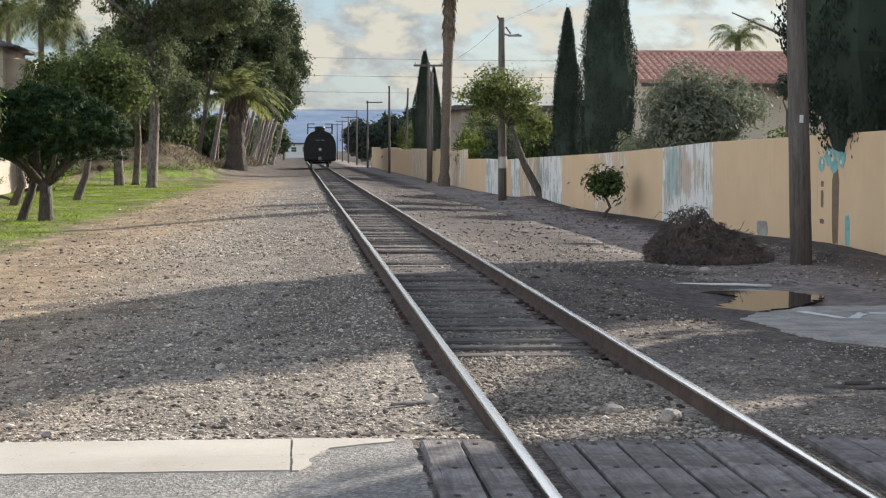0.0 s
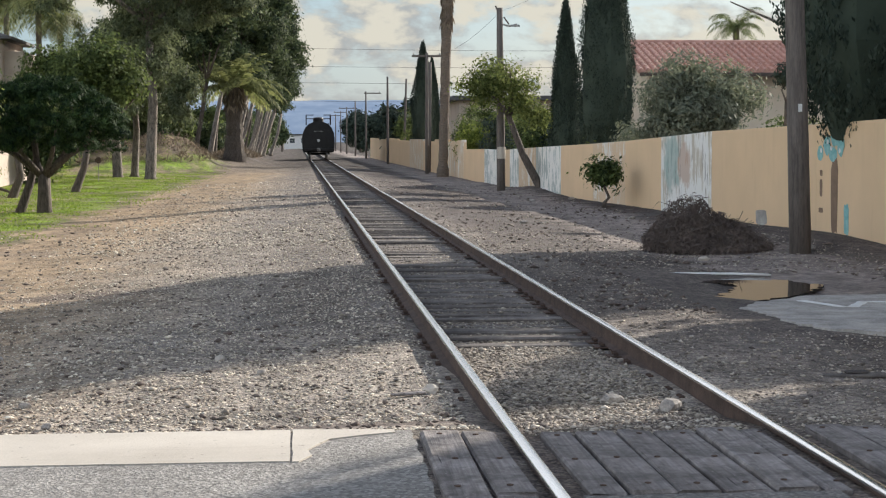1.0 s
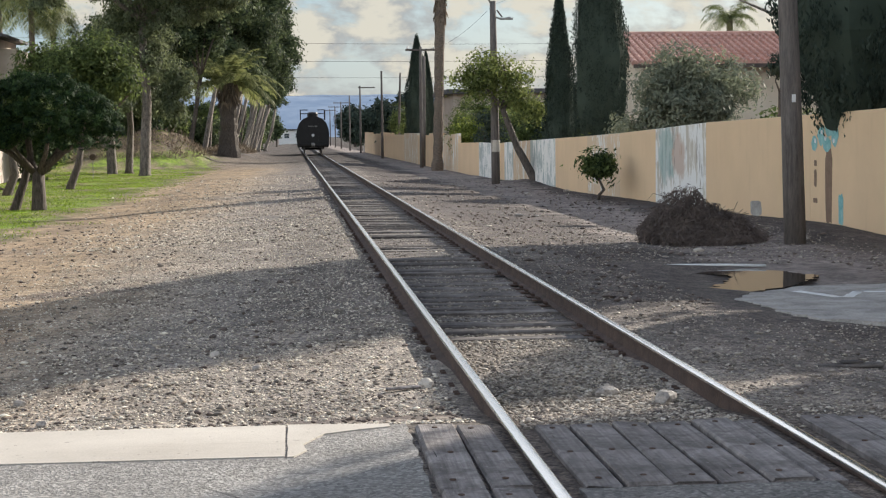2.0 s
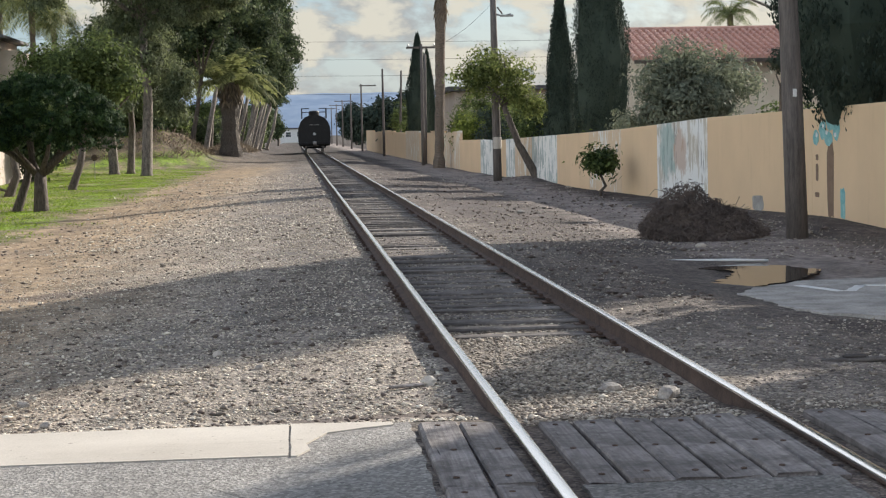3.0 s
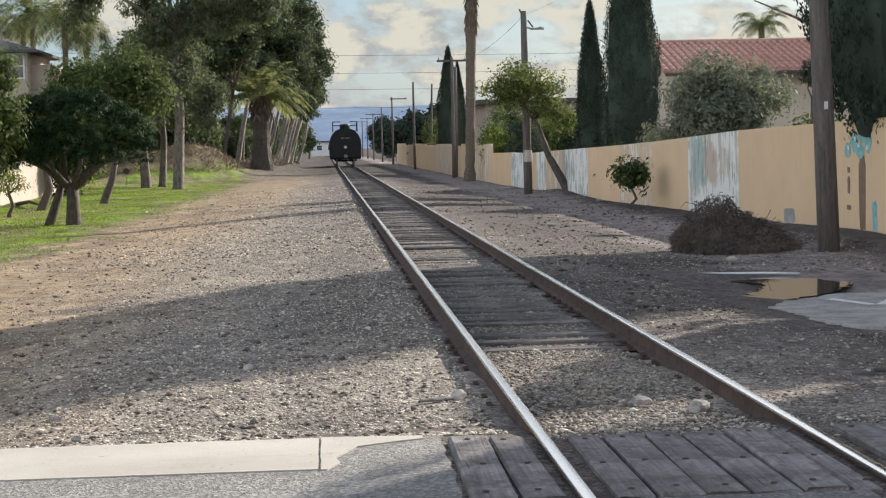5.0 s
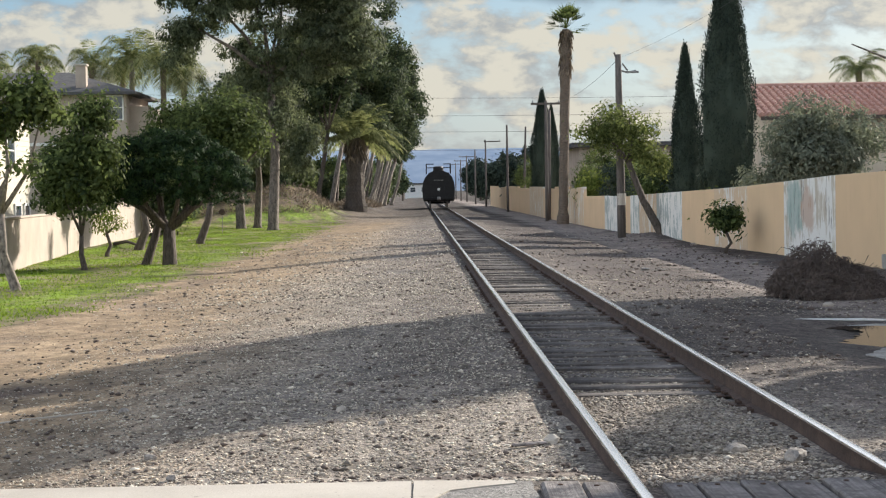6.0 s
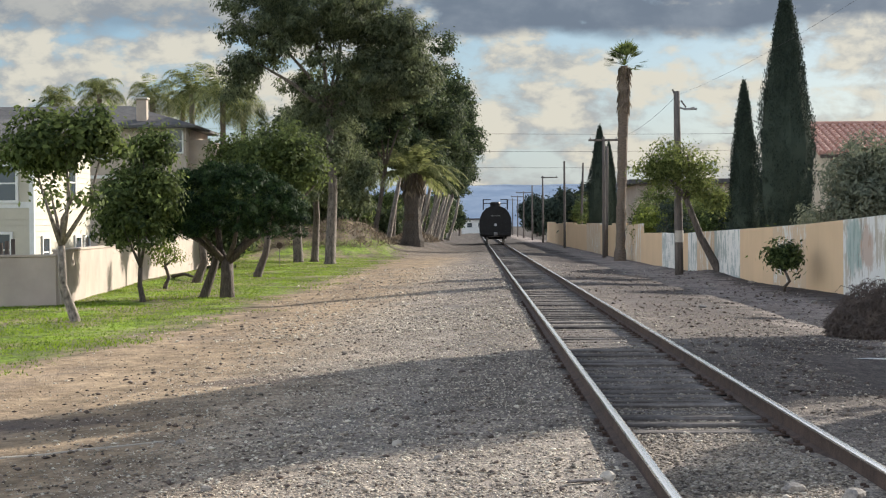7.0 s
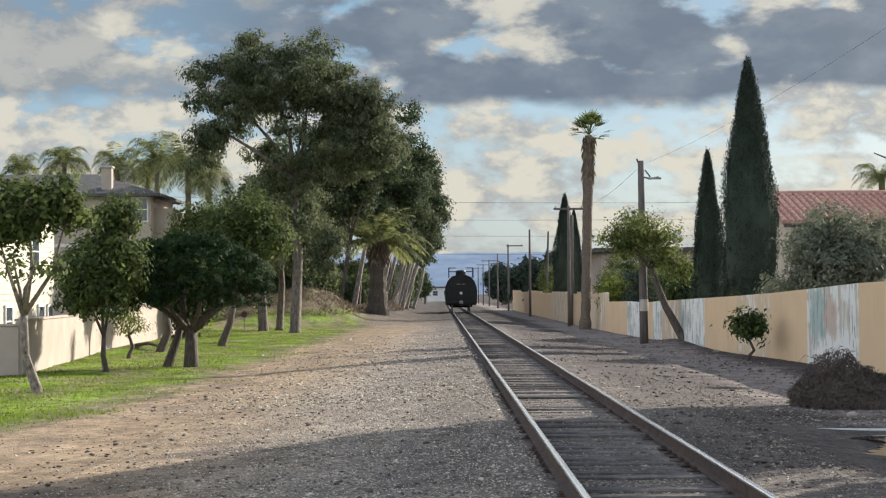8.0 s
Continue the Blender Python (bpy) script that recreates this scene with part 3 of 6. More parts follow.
def crown_mesh(name, rng, blobs, mat, parent, per=30, each=26, spread=0.35, size=0.14, slim=0.5, droop=0.0, upward=0.0, label=""):
    seeds = clumps(rng, blobs, per)
    n = len(seeds) * each
    pts = np.repeat(seeds, each, 0) + rng.normal(size=(n, 3)) * spread * np.repeat(rng.uniform(0.5, 1.2, (len(seeds), 1)), each, 0) * (1, 1, 0.7)
    mid = np.repeat(np.repeat(np.array(blobs)[:, :3], 1, 0)[np.argmin(((seeds[:, None] - np.array(blobs)[None, :, :3]) ** 2).sum(2), 1)], each, 0)
    out = pts - mid
    out /= np.maximum(np.linalg.norm(out, axis=1, keepdims=True), 1e-3)
    return quads(name, leaf_faces(rng, pts, size, slim, droop, upward, out + (0, 0, 0.35)), n, 4, mat, parent, label)


def limbs(rng, base, fork, tips, r0, bend=0.15):
    """Points of a trunk and its limbs as lists for tube()."""
    out = []
    base, fork = Vector(base), Vector(fork)
    mid = base.lerp(fork, 0.5) + Vector((rng.uniform(-1, 1), rng.uniform(-1, 1), 0)) * bend
    out.append(([base + Vector((0, 0, -0.15)), base + Vector((0, 0, 0.12)), mid, fork], [r0 * 1.5, r0 * 1.05, r0 * 0.85, r0 * 0.7]))
    for t in tips:
        t = Vector(t)
        m1 = fork.lerp(t, 0.45) + Vector((rng.uniform(-1, 1), rng.uniform(-1, 1), rng.uniform(-0.4, 0.6))) * bend * 1.5
        out.append(([fork, m1, t], [r0 * 0.55, r0 * 0.33, r0 * 0.1]))
    return out


def tree(name, at, label, trunk_mat, leaf_mat, fork, tips, blobs, r0, seed, category="tree", group="", **crown):
    """A tree: trunk with limbs, and a crown of leaves. All places are relative to its foot."""
    rng = np.random.default_rng(seed)
    top = thing(name, at, label, category, group)
    bm = bmesh.new()
    pyr = random.Random(seed)
    for k, (pts, rad) in enumerate(limbs(rng, (0, 0, 0), fork, tips, r0, bend=crown.pop("bend", 0.15))):
        tube(bm, pts, rad, 9, True, 0.08, pyr)
        part("limb" if k else "trunk", bm, trunk_mat, top, smooth=True)
        bm = bmesh.new()
    bm.free()
    crown_mesh("crown", rng, blobs, leaf_mat, top, **crown)
    return top


# ---- ground ----
def ground_height(x, y):
    """Level of the bare ground; the top of the rails is zero."""
    side = abs(x)
    z = -0.145
    if side < 0.9:
        z -= 0.058 * min(1.0, max(0.0, (y - 13.0) / 2.5))
    if side > 0.9:
        z = -0.135 - 0.045 * min(1.0, (side - 0.9) / 1.5)
    if x > 2:
        z -= 0.12 * min(1.0, (x - 2) / 2.5)
    if x < -3:
        z -= 0.20 * min(1.0, (-3 - x) / 4.0)
    if y < 11 and -40 < x:
        z += (-0.055 - z) * min(1.0, max(0.0, (10.9 - y) / 0.9))
    # mounds of earth beside the track and under the trees
    for mx, my, rx, ry, h in MOUNDS:
        q = ((x - mx) / rx) ** 2 + ((y - my) / ry) ** 2
        if q < 4:
            z += h * math.exp(-q * 1.6) * (1 + 0.22 * noise.noise((x * 0.9, y * 0.35, 2.0)))
    z += 0.035 * (noise.noise((x * 0.45, y * 0.22, 0.0))) * min(1.0, side / 3)
    if y > 11 and side > 1.0:
        z += 0.014 * noise.noise((x * 2.3, y * 1.6, 4.0))
    for px_, py_, rx, ry in DIPS:
        q = ((x - px_) / rx) ** 2 + ((y - py_) / ry) ** 2
        if q < 1.6:
            z -= 0.07 * max(0.0, 1 - q / 1.6)
    return z


MOUNDS = [(-10.9, 114, 3.0, 6, 1.7), (-9.3, 117, 1.7, 4, 0.9), (-14.6, 114, 3.6, 9, 1.7), (-9.0, 122, 2.6, 10, 0.5), (-7.0, 140, 3.0, 22, 1.3), (-18, 160, 8, 40, 2.6), (-13.2, 66, 1.6, 3, 0.25), (7.6, 33, 1.6, 7, 0.22), (7.5, 66, 1.5, 5, 0.2)]
DIPS = [(3.95, 21.9, 1.35, 1.55)]


def axis_steps(stops):
    out = []
    for lo, hi, step in stops:
        n = max(1, round((hi - lo) / step))
        out += [lo + (hi - lo) * i / n for i in range(n)]
    return out + [stops[-1][1]]


xs = axis_steps([(-2500, -200, 400), (-200, -40, 20), (-40, -18, 1.5), (-18, -9, 0.5), (-9, 9.5, 0.25), (9.5, 16, 0.8), (16, 40, 4), (40, 200, 20), (200, 2500, 400)])
ys = axis_steps([(-300, -30, 45), (-30, 8, 2), (8, 32, 0.22), (32, 75, 0.5), (75, 200, 2), (200, 400, 20), (400, 4600, 600)])
me = bpy.data.meshes.new("ground")
nx, ny = len(xs), len(ys)
me.from_pydata([(x, y, ground_height(x, y)) for y in ys for x in xs], [],
               [(j * nx + i, j * nx + i + 1, (j + 1) * nx + i + 1, (j + 1) * nx + i) for j in range(ny - 1) for i in range(nx - 1)])
me.polygons.foreach_set("use_smooth", [True] * len(me.polygons))
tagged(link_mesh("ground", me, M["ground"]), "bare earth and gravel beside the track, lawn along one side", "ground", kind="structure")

# ---- road crossing ----
rng = np.random.default_rng(5)


def slab(name, outline, z, thick, mat, label, category, kind="", rough=0.0, seed=1, parent=None):
    """A flat slab with an uneven outline."""
    r = random.Random(seed)
    pts = []
    for i, p in enumerate(outline):
        q = outline[(i + 1) % len(outline)]
        n = max(1, int(math.dist(p, q) / 0.12)) if rough else 1
        for k in range(n):
            f = k / n
            pts.append((p[0] + (q[0] - p[0]) * f + r.uniform(-rough, rough), p[1] + (q[1] - p[1]) * f + r.uniform(-rough, rough)))
    bm = bmesh.new()
    low = [bm.verts.new((x, y, z - thick)) for x, y in pts]
    high = [bm.verts.new((x, y, z)) for x, y in pts]
    bm.faces.new(high)
    for i in range(len(pts)):
        j = (i + 1) % len(pts)
        bm.faces.new((low[i], low[j], high[j], high[i]))
    bmesh.ops.recalc_face_normals(bm, faces=bm.faces)
    return tagged(part(name, bm, mat, parent), label, category, kind=kind)


slab("road", [(-60, -9), (-1.32, -9), (-1.32, 9.93), (-1.66, 9.92), (-60, 9.35)], -0.034, 0.1, M["asphalt"],
     "worn grey asphalt road at the rail crossing", "road", "structure", 0.012, 3)
slab("road", [(1.42, -9), (60, -9), (60, 9.2), (6, 9.4), (1.42, 9.3)], -0.036, 0.1, M["asphalt"], "worn grey asphalt road beyond the rails", "road", "structure", 0.03, 4)
slab("road", [(-0.62, -9), (0.62, -9), (0.62, 7.98), (-0.62, 7.98)], -0.03, 0.1, M["asphalt_dirty"], "asphalt filling between the rails", "road", "structure", 0.01, 4)
slab("pavement", [(-60, 8.90), (-2.022, 8.99), (-2.022, 9.97), (-60, 9.6)], -0.027, 0.14, M["pavement"], "pale concrete pavement strip", "pavement", "structure", 0.0015, 8)
slab("pavement", [(-2.008, 8.97), (-1.97, 8.97), (-1.90, 9.15), (-1.93, 9.32), (-1.80, 9.64), (-1.60, 9.76), (-1.42, 9.84), (-1.42, 9.93), (-2.008, 9.975)], -0.026, 0.14, M["pavement"], "broken end of the concrete strip", "pavement", "structure", 0.005, 9)
bm = bmesh.new()
prev = None
for k in range(24):
    x = -8.6 + 3.8 * k / 23
    y = 13.75 + (x + 8.6) * 0.455 + 0.012 * math.sin(k * 2.1)
    z = ground_height(x, y) + 0.012
    cur = [bm.verts.new(v) for v in ((x, y, z - 0.1), (x, y, z), (x, y + 0.055, z), (x, y + 0.055, z - 0.1))]
    if prev:
        for a, b in ((0, 1), (1, 2), (2, 3)):
            bm.faces.new((prev[a], cur[a], cur[b], prev[b]))
    prev = cur
bmesh.ops.recalc_face_normals(bm, faces=bm.faces)
tagged(part("kerb", bm, M["concrete"]), "old concrete kerb nearly buried in gravel", "kerb", kind="structure")
slab("concrete_slab", [(3.02, 19.0), (3.5, 19.75), (4.2, 20.35), (5.3, 20.5), (6.4, 19.2), (5.6, 17.0), (3.84, 16.4), (3.4, 16.7), (3.15, 17.5)], -0.235, 0.12, M["concrete_dark"],
     "weathered broken concrete slab on the ground", "slab", "", 0.06, 11)
# thin white tube added as the pale line on the puddle's far rim
bm = bmesh.new()
tube(bm, [(2.95, 24.2, -0.262), (3.6, 24.22, -0.258), (4.3, 24.12, -0.26), (4.75, 23.9, -0.264)], [0.02] * 4, 8)
tagged(part("pipe", bm, M["white"], smooth=True), "thin pale line along the far rim of the puddle", "pipe")
for k, (x0, y0, x1, y1) in enumerate([(4.0, 19.75, 4.25, 18.95), (4.25, 18.95, 4.6, 19.6), (4.6, 19.6, 5.0, 19.5), (4.4, 17.5, 4.9, 17.9)]):
    d = Vector((y1 - y0, x0 - x1)).normalized() * 0.12
    slab("paint_mark", [(x0, y0), (x1, y1), (x1 + d.x, y1 + d.y), (x0 + d.x, y0 + d.y)], -0.231, 0.01, M["white"], "white painted mark on the broken slab", "paint mark", "", 0.01, 20 + k)
slab("puddle", [(3.0, 24.05), (4.2, 24.1), (4.8, 23.4), (5.05, 22.4), (4.5, 21.3), (4.1, 20.75), (3.3, 20.15), (3.2, 20.9), (3.75, 22.0), (3.9, 22.8), (3.35, 23.4)], -0.292, 0.02, M["water"],
     "shallow still puddle of rainwater", "puddle", "", 0.09, 12)

# ---- track ----
track = tagged(thing("railway_track", (0, 0, 0), "single railway line with polished rails and weathered ties", "railway"), kind="structure")


def rail(x):
    prof = [(-0.07, -0.17), (0.07, -0.17), (0.07, -0.158), (0.012, -0.14), (0.010, -0.045), (0.032, -0.036), (0.035, -0.020), (0.0345, -0.009), (0.032, -0.0035), (0.027, -0.0012), (0.0245, -0.0003), (0.0, 0.0), (-0.0245, -0.0003), (-0.027, -0.0012), (-0.032, -0.0035), (-0.0345, -0.009), (-0.035, -0.020), (-0.032, -0.036), (-0.010, -0.045), (-0.012, -0.14), (-0.07, -0.158)]
    yy = [-12, 5, 12, 25, 60, 130, 420]
    bm = bmesh.new()
    rings = [[bm.verts.new((x + a + 0.012 * math.sin(y * 0.05), y, z)) for a, z in prof] for y in yy]
    n = len(prof)
    for r, s in zip(rings, rings[1:]):
        for k in range(n):
            f = bm.faces.new((r[k], r[(k + 1) % n], s[(k + 1) % n], s[k]))
            f.material_index, f.smooth = (1, True) if 6 <= k <= 15 else (0, False)
    bm.faces.new(rings[0])
    bm.faces.new(rings[-1][::-1])
    bmesh.ops.recalc_face_normals(bm, faces=bm.faces)
    ob = part("rail", bm, M["railside"], track, "rail with a shiny worn head and rusty sides")
    ob.data.materials.append(M["railtop"])


rail(-0.7475), rail(0.799)

# ---- boundary wall ----
WALL = [(8.9, 4), (8.75, 28), (8.6, 34), (8.416, 42.1), (8.232, 47.2), (7.967, 51.1), (7.69, 55.2), (7.49, 60.7), (7.243, 65.4), (7.11, 69.5), (7.06, 72), (7.0, 75), (6.85, 80), (6.7, 88.7), (6.65, 97), (6.6, 106), (6.6, 116), (6.6, 130), (6.6, 145), (6.6, 165), (6.7, 185), (6.8, 205)]
TOPS = [2.15, 2.07, 1.98, 1.885, 1.75, 1.645, 1.56, 1.48, 1.405, 1.345, 1.30, 1.25, 1.28, 1.78, 1.68, 1.70, 1.72, 1.75, 1.80, 1.90, 1.95, 2.0]
KINDS = ["tan", "tan", "tan", "white_peeled", "tan", "tan_flaked", "tan", "white_flaked", "tan_flaked", "white_flaked", "tan", "white_flaked", "tan", "tan_flaked", "tan", "tan", "tan_flaked", "tan", "tan", "tan", "tan"]
wall = tagged(thing("wall_east", (0, 0, 0), "long tan painted boundary wall with flaking white patches", "wall"), kind="structure")
for k, (p, q, kind) in enumerate(zip(WALL, WALL[1:], KINDS)):
    d = Vector((q[0] - p[0], q[1] - p[1]))
    ln = d.length
    a, b = TOPS[k], TOPS[k + 1] if TOPS[k + 1] - TOPS[k] < 0.2 else TOPS[k] - 0.05
    if k > 12:
        a, b = (a + 0.06 * (-1) ** k, b + 0.06 * (-1) ** k)
    bm = bmesh.new()
    box(bm, (0.003, -0.09, -0.9), (ln - 0.003, 0.09, a), 0.01)
    for v in bm.verts:
        if v.co.z > 0:
            v.co.z += (b - a) * v.co.x / ln
    ob = part("panel", bm, M[kind], wall)
    ob.matrix_local = Matrix.Translation((p[0], p[1], 0)) @ Matrix.Rotation(math.atan2(d.y, d.x), 4, "Z")

# ---- left boundary wall ----
wall_w = tagged(thing("wall_west", (0, 0, 0), "pinkish stucco garden wall", "wall"), kind="structure")
for p, q, top in [((-22, 44.6), (-13.15, 45.6), 0.92), ((-13.15, 45.6), (-14.4, 60.0), 1.05), ((-14.4, 60), (-15.4, 76), 0.95), ((-15.4, 76), (-18, 140), 1.3)]:
    d = Vector((q[0] - p[0], q[1] - p[1]))
    bm = bmesh.new()
    box(bm, (0.004, -0.1, -1.2), (d.length - 0.004, 0.1, top), 0.015)
    box(bm, (0.0, -0.13, top + 0.002), (d.length, 0.13, top + 0.07), 0.012)
    ob = part("panel", bm, M["stucco_pink"], wall_w)
    ob.matrix_local = Matrix.Translation((p[0], p[1], 0)) @ Matrix.Rotation(math.atan2(d.y, d.x), 4, "Z")


# block added for a wall-top section; the steel plate is its dark centre
gb = thing("wall_box", (-17.0, 68.0, -0.4), "pale box-shaped piece of wall behind the garden wall", "cabinet")
bm = bmesh.new()
box(bm, (0.0, 0.0, 0.0), (1.6, 0.6, 1.82), 0.02)
part("body", bm, M["stucco"], gb)
bm = bmesh.new()
box(bm, (0.55, -0.025, 1.1), (1.2, -0.002, 1.76), 0.01)
part("door", bm, M["steel"], gb)

# ---- poles and wires ----
def wire(a, b, sag, r=0.012, name="cable", label="thin black overhead electric cable"):
    bm = bmesh.new()
    a, b = Vector(a), Vector(b)
    n = 14
    tube(bm, [a.lerp(b, k / n) - Vector((0, 0, sag * 4 * (k / n) * (1 - k / n))) for k in range(n + 1)], [r] * (n + 1), 5)
    return tagged(part(name, bm, M["wire"]), label, "cable", "overhead cables")


def utility_pole(at, top, r, arms=(), lean=(0, 0), label="dark creosoted wooden utility pole", band=False, lamp=False):
    ob = thing("utility_pole", at, label, "utility pole", "utility poles")
    bm = bmesh.new()
    h = top - at[2]
    tube(bm, [(lean[0] * f, lean[1] * f, h * f - (0.3 if f == 0 else 0)) for f in (0, 0.3, 0.7, 1)], [r, r * 0.95, r * 0.82, r * 0.7], 12, True, 0.03, random.Random(int(at[1])))
    part("shaft", bm, M["pole"], ob, smooth=True)
    for z, x0, x1 in arms:
        bm = bmesh.new()
        box(bm, (x0, -0.06, z - at[2] - 0.06), (x1, 0.06, z - at[2] + 0.06), 0.01)
        part("crossarm", bm, M["pole"], ob)
        for x in (x0 + 0.12, x1 - 0.12):
            bm = bmesh.new()
            lathe(bm, [(0.02, 0), (0.045, 0.04), (0.045, 0.1), (0.02, 0.15)], 8, at=(x, 0, z - at[2] + 0.06))
            part("insulator", bm, M["steel"], ob)
    if band:
        bm = bmesh.new()
        lathe(bm, [(r * 1.0, 1.28), (r * 1.03, 1.29), (r * 1.02, 1.72), (r * 0.99, 1.73)], 14)
        part("band", bm, M["concrete"], ob, "pale painted band")
    if lamp:
        bm = bmesh.new()
        tube(bm, [(0.05, 0, h - 0.62), (0.3, 0, h - 0.7), (0.62, 0, h - 0.62)], [0.035, 0.03, 0.03], 6)
        box(bm, (0.2, -0.04, h - 0.72), (0.72, 0.04, h - 0.64), 0.01)
        part("bracket", bm, M["steel"], ob)
        bm = bmesh.new()
        tube(bm, [(-0.06, 0, h - 0.25), (-0.22, 0, h + 0.08)], [0.05, 0.03], 6)
        tube(bm, [(0.1, 0, h - 0.35), (0.3, 0, h - 0.62)], [0.03, 0.03], 6)
        part("spur", bm, M["pole"], ob)
    return ob


big_pole = utility_pole((6.5, 28.3, -0.32), 6.6, 0.19, lean=(-0.25, 0), label="thick dark wooden pole beside the tan wall")
utility_pole((5.85, 65.7, -0.3), 6.75, 0.17, lean=(-0.06, 0), band=True, lamp=True, label="wooden utility pole with a white band near its foot")
bm = bmesh.new()
box(bm, (-0.13, -0.215, 2.45), (-0.07, -0.19, 2.58))
part("tag", bm, M["white"], big_pole, "small white metal tag")
for x, y, top, arms, lean in [(5.8, 103, 6.95, ((6.75, -0.9, 0.9),), 0), (6.3, 108, 6.6, (), 0.1), (5.8, 148, 7.2, (), 0), (7.3, 150, 7.1, (), 0.25), (5.8, 195, 7.3, ((7.1, -0.2, 1.7),), 0), (5.7, 228, 7.0, (), 0),
                        (5.7, 268, 7.0, ((6.8, -1.2, 1.2),), 0), (5.7, 305, 7.0, ((6.8, -1.2, 1.2),), 0), (5.8, 350, 7.2, ((6.9, -1.2, 1.2),), 0)]:
    utility_pole((x, y, -0.3), top, 0.118, arms, (lean, 0))
wire((5.8, 65.7, 6.6), (6.25, 28.3, 6.55), 0.25, 0.0032)
wire((5.8, 65.7, 6.6), (5.8, 103, 6.8), 0.5, 0.006)
for z0, z1 in ((10.5, 10.1), (8.8, 8.7), (7.4, 7.2), (5.75, 5.6)):
    wire((-26, 152, z0), (44, 156, z1), 0.5, 0.013)


# ---- tender at the end of the train ----
def tender(at):
    ob = thing("locomotive_tender", at, "black steam locomotive tender standing on the rails", "train")
    bm = bmesh.new()
    prof = [(-1.50, 0.95), (-1.54, 1.9), (-1.46, 2.45), (-1.25, 2.95), (-0.9, 3.32), (-0.45, 3.5), (0.45, 3.5), (0.9, 3.32), (1.25, 2.95), (1.46, 2.45), (1.54, 1.9), (1.50, 0.95)]
    front = [bm.verts.new((x, 0, z)) for x, z in prof]
    rear = [bm.verts.new((x, 13, z)) for x, z in prof]
    bm.faces.new(front)
    bm.faces.new(rear[::-1])
    for k in range(len(prof)):
        j = (k + 1) % len(prof)
        bm.faces.new((front[k], rear[k], rear[j], front[j]))
    bmesh.ops.recalc_face_normals(bm, faces=bm.faces)
    bmesh.ops.bevel(bm, geom=[e for e in bm.edges if all(v.co.y < 0.01 for v in e.verts)], offset=0.09, segments=2, affect="EDGES")
    part("tank", bm, M["black"], ob)
    bm = bmesh.new()
    lathe(bm, [(0.5, 3.45), (0.5, 3.8), (0.44, 3.92), (0.12, 3.97)], 18, at=(0, 1.2, 0))
    part("hatch", bm, M["black"], ob)
    for x in (-1.15, 1.15):
        bm = bmesh.new()
        for y in (0.1, 2.4):
            tube(bm, [(x, y, 3.2), (x, y, 4.15)], [0.05, 0.05], 6)
        for z in (3.8, 4.15):
            tube(bm, [(x, 0.1, z), (x * 0.4, 0.1, z)], [0.04, 0.04], 6)
            tube(bm, [(x, 0.1, z), (x, 2.4, z)], [0.04, 0.04], 6)
        part("railing", bm, M["black"], ob)
    bm = bmesh.new()
    box(bm, (-1.5, -0.35, 0.75), (1.5, 0.05, 1.0), 0.03)
    box(bm, (-1.45, 0.0, 0.62), (1.45, 13, 0.95), 0.03)
    part("frame", bm, M["black"], ob)
    bm = bmesh.new()
    box(bm, (-0.17, -0.62, 0.72), (0.17, -0.34, 1.05), 0.05)
    box(bm, (-0.1, -0.8, 0.78), (0.1, -0.6, 0.98), 0.04)
    part("coupler", bm, M["steel"], ob)
    bm = bmesh.new()
    lathe(bm, [(0.12, -0.10), (0.14, -0.06), (0.14, 0.05)], 14, "Y", at=(0, 0, 1.75))
    part("rear_lamp", bm, M["white"], ob, "pale round lamp on the rear of the tank")
    bm = bmesh.new()
    for k in range(6):
        box(bm, (-0.2, -0.06, 1.15 + 0.36 * k), (0.2, -0.02, 1.19 + 0.36 * k))
    for x in (-0.22, 0.2):
        box(bm, (x + 0.75, -0.06, 1.0), (x + 0.79, -0.01, 3.4))
    for k in range(7):
        box(bm, (0.55, -0.07, 1.1 + 0.33 * k), (0.97, -0.03, 1.14 + 0.33 * k))
    part("ladder", bm, M["black"], ob)
    for k in range(7):
        bm = bmesh.new()
        box(bm, (-0.42 + 0.125 * k, -0.012, 2.56), (-0.34 + 0.125 * k, -0.002, 2.66))
        part("mark", bm, M["steel"], ob, "pale lettering bar")
    for y in (1.2, 3.0, 8.6, 10.4):
        for x in (-0.7735, 0.7735):
            bm = bmesh.new()
            s = 1 if x > 0 else -1
            lathe(bm, [(0.46, -0.02), (0.46, 0.11), (0.40, 0.12), (0.12, 0.12)] if s > 0 else [(0.12, -0.12), (0.40, -0.12), (0.46, -0.11), (0.46, 0.02)], 26, "X", at=(x, y, 0.462))
            part("wheel", bm, M["steel"], ob)
        bm = bmesh.new()
        tube(bm, [(-0.8, y, 0.46), (0.8, y, 0.46)], [0.08, 0.08], 8)
        part("axle", bm, M["black"], ob)
    for x in (-1.0, 1.0):
        for y in (2.1, 9.5):
            bm = bmesh.new()
            box(bm, (x - 0.07, y - 1.5, 0.42), (x + 0.07, y + 1.5, 0.66), 0.03)
            part("truck_side", bm, M["black"], ob)
    return ob


tender((0.026, 163.0, 0))


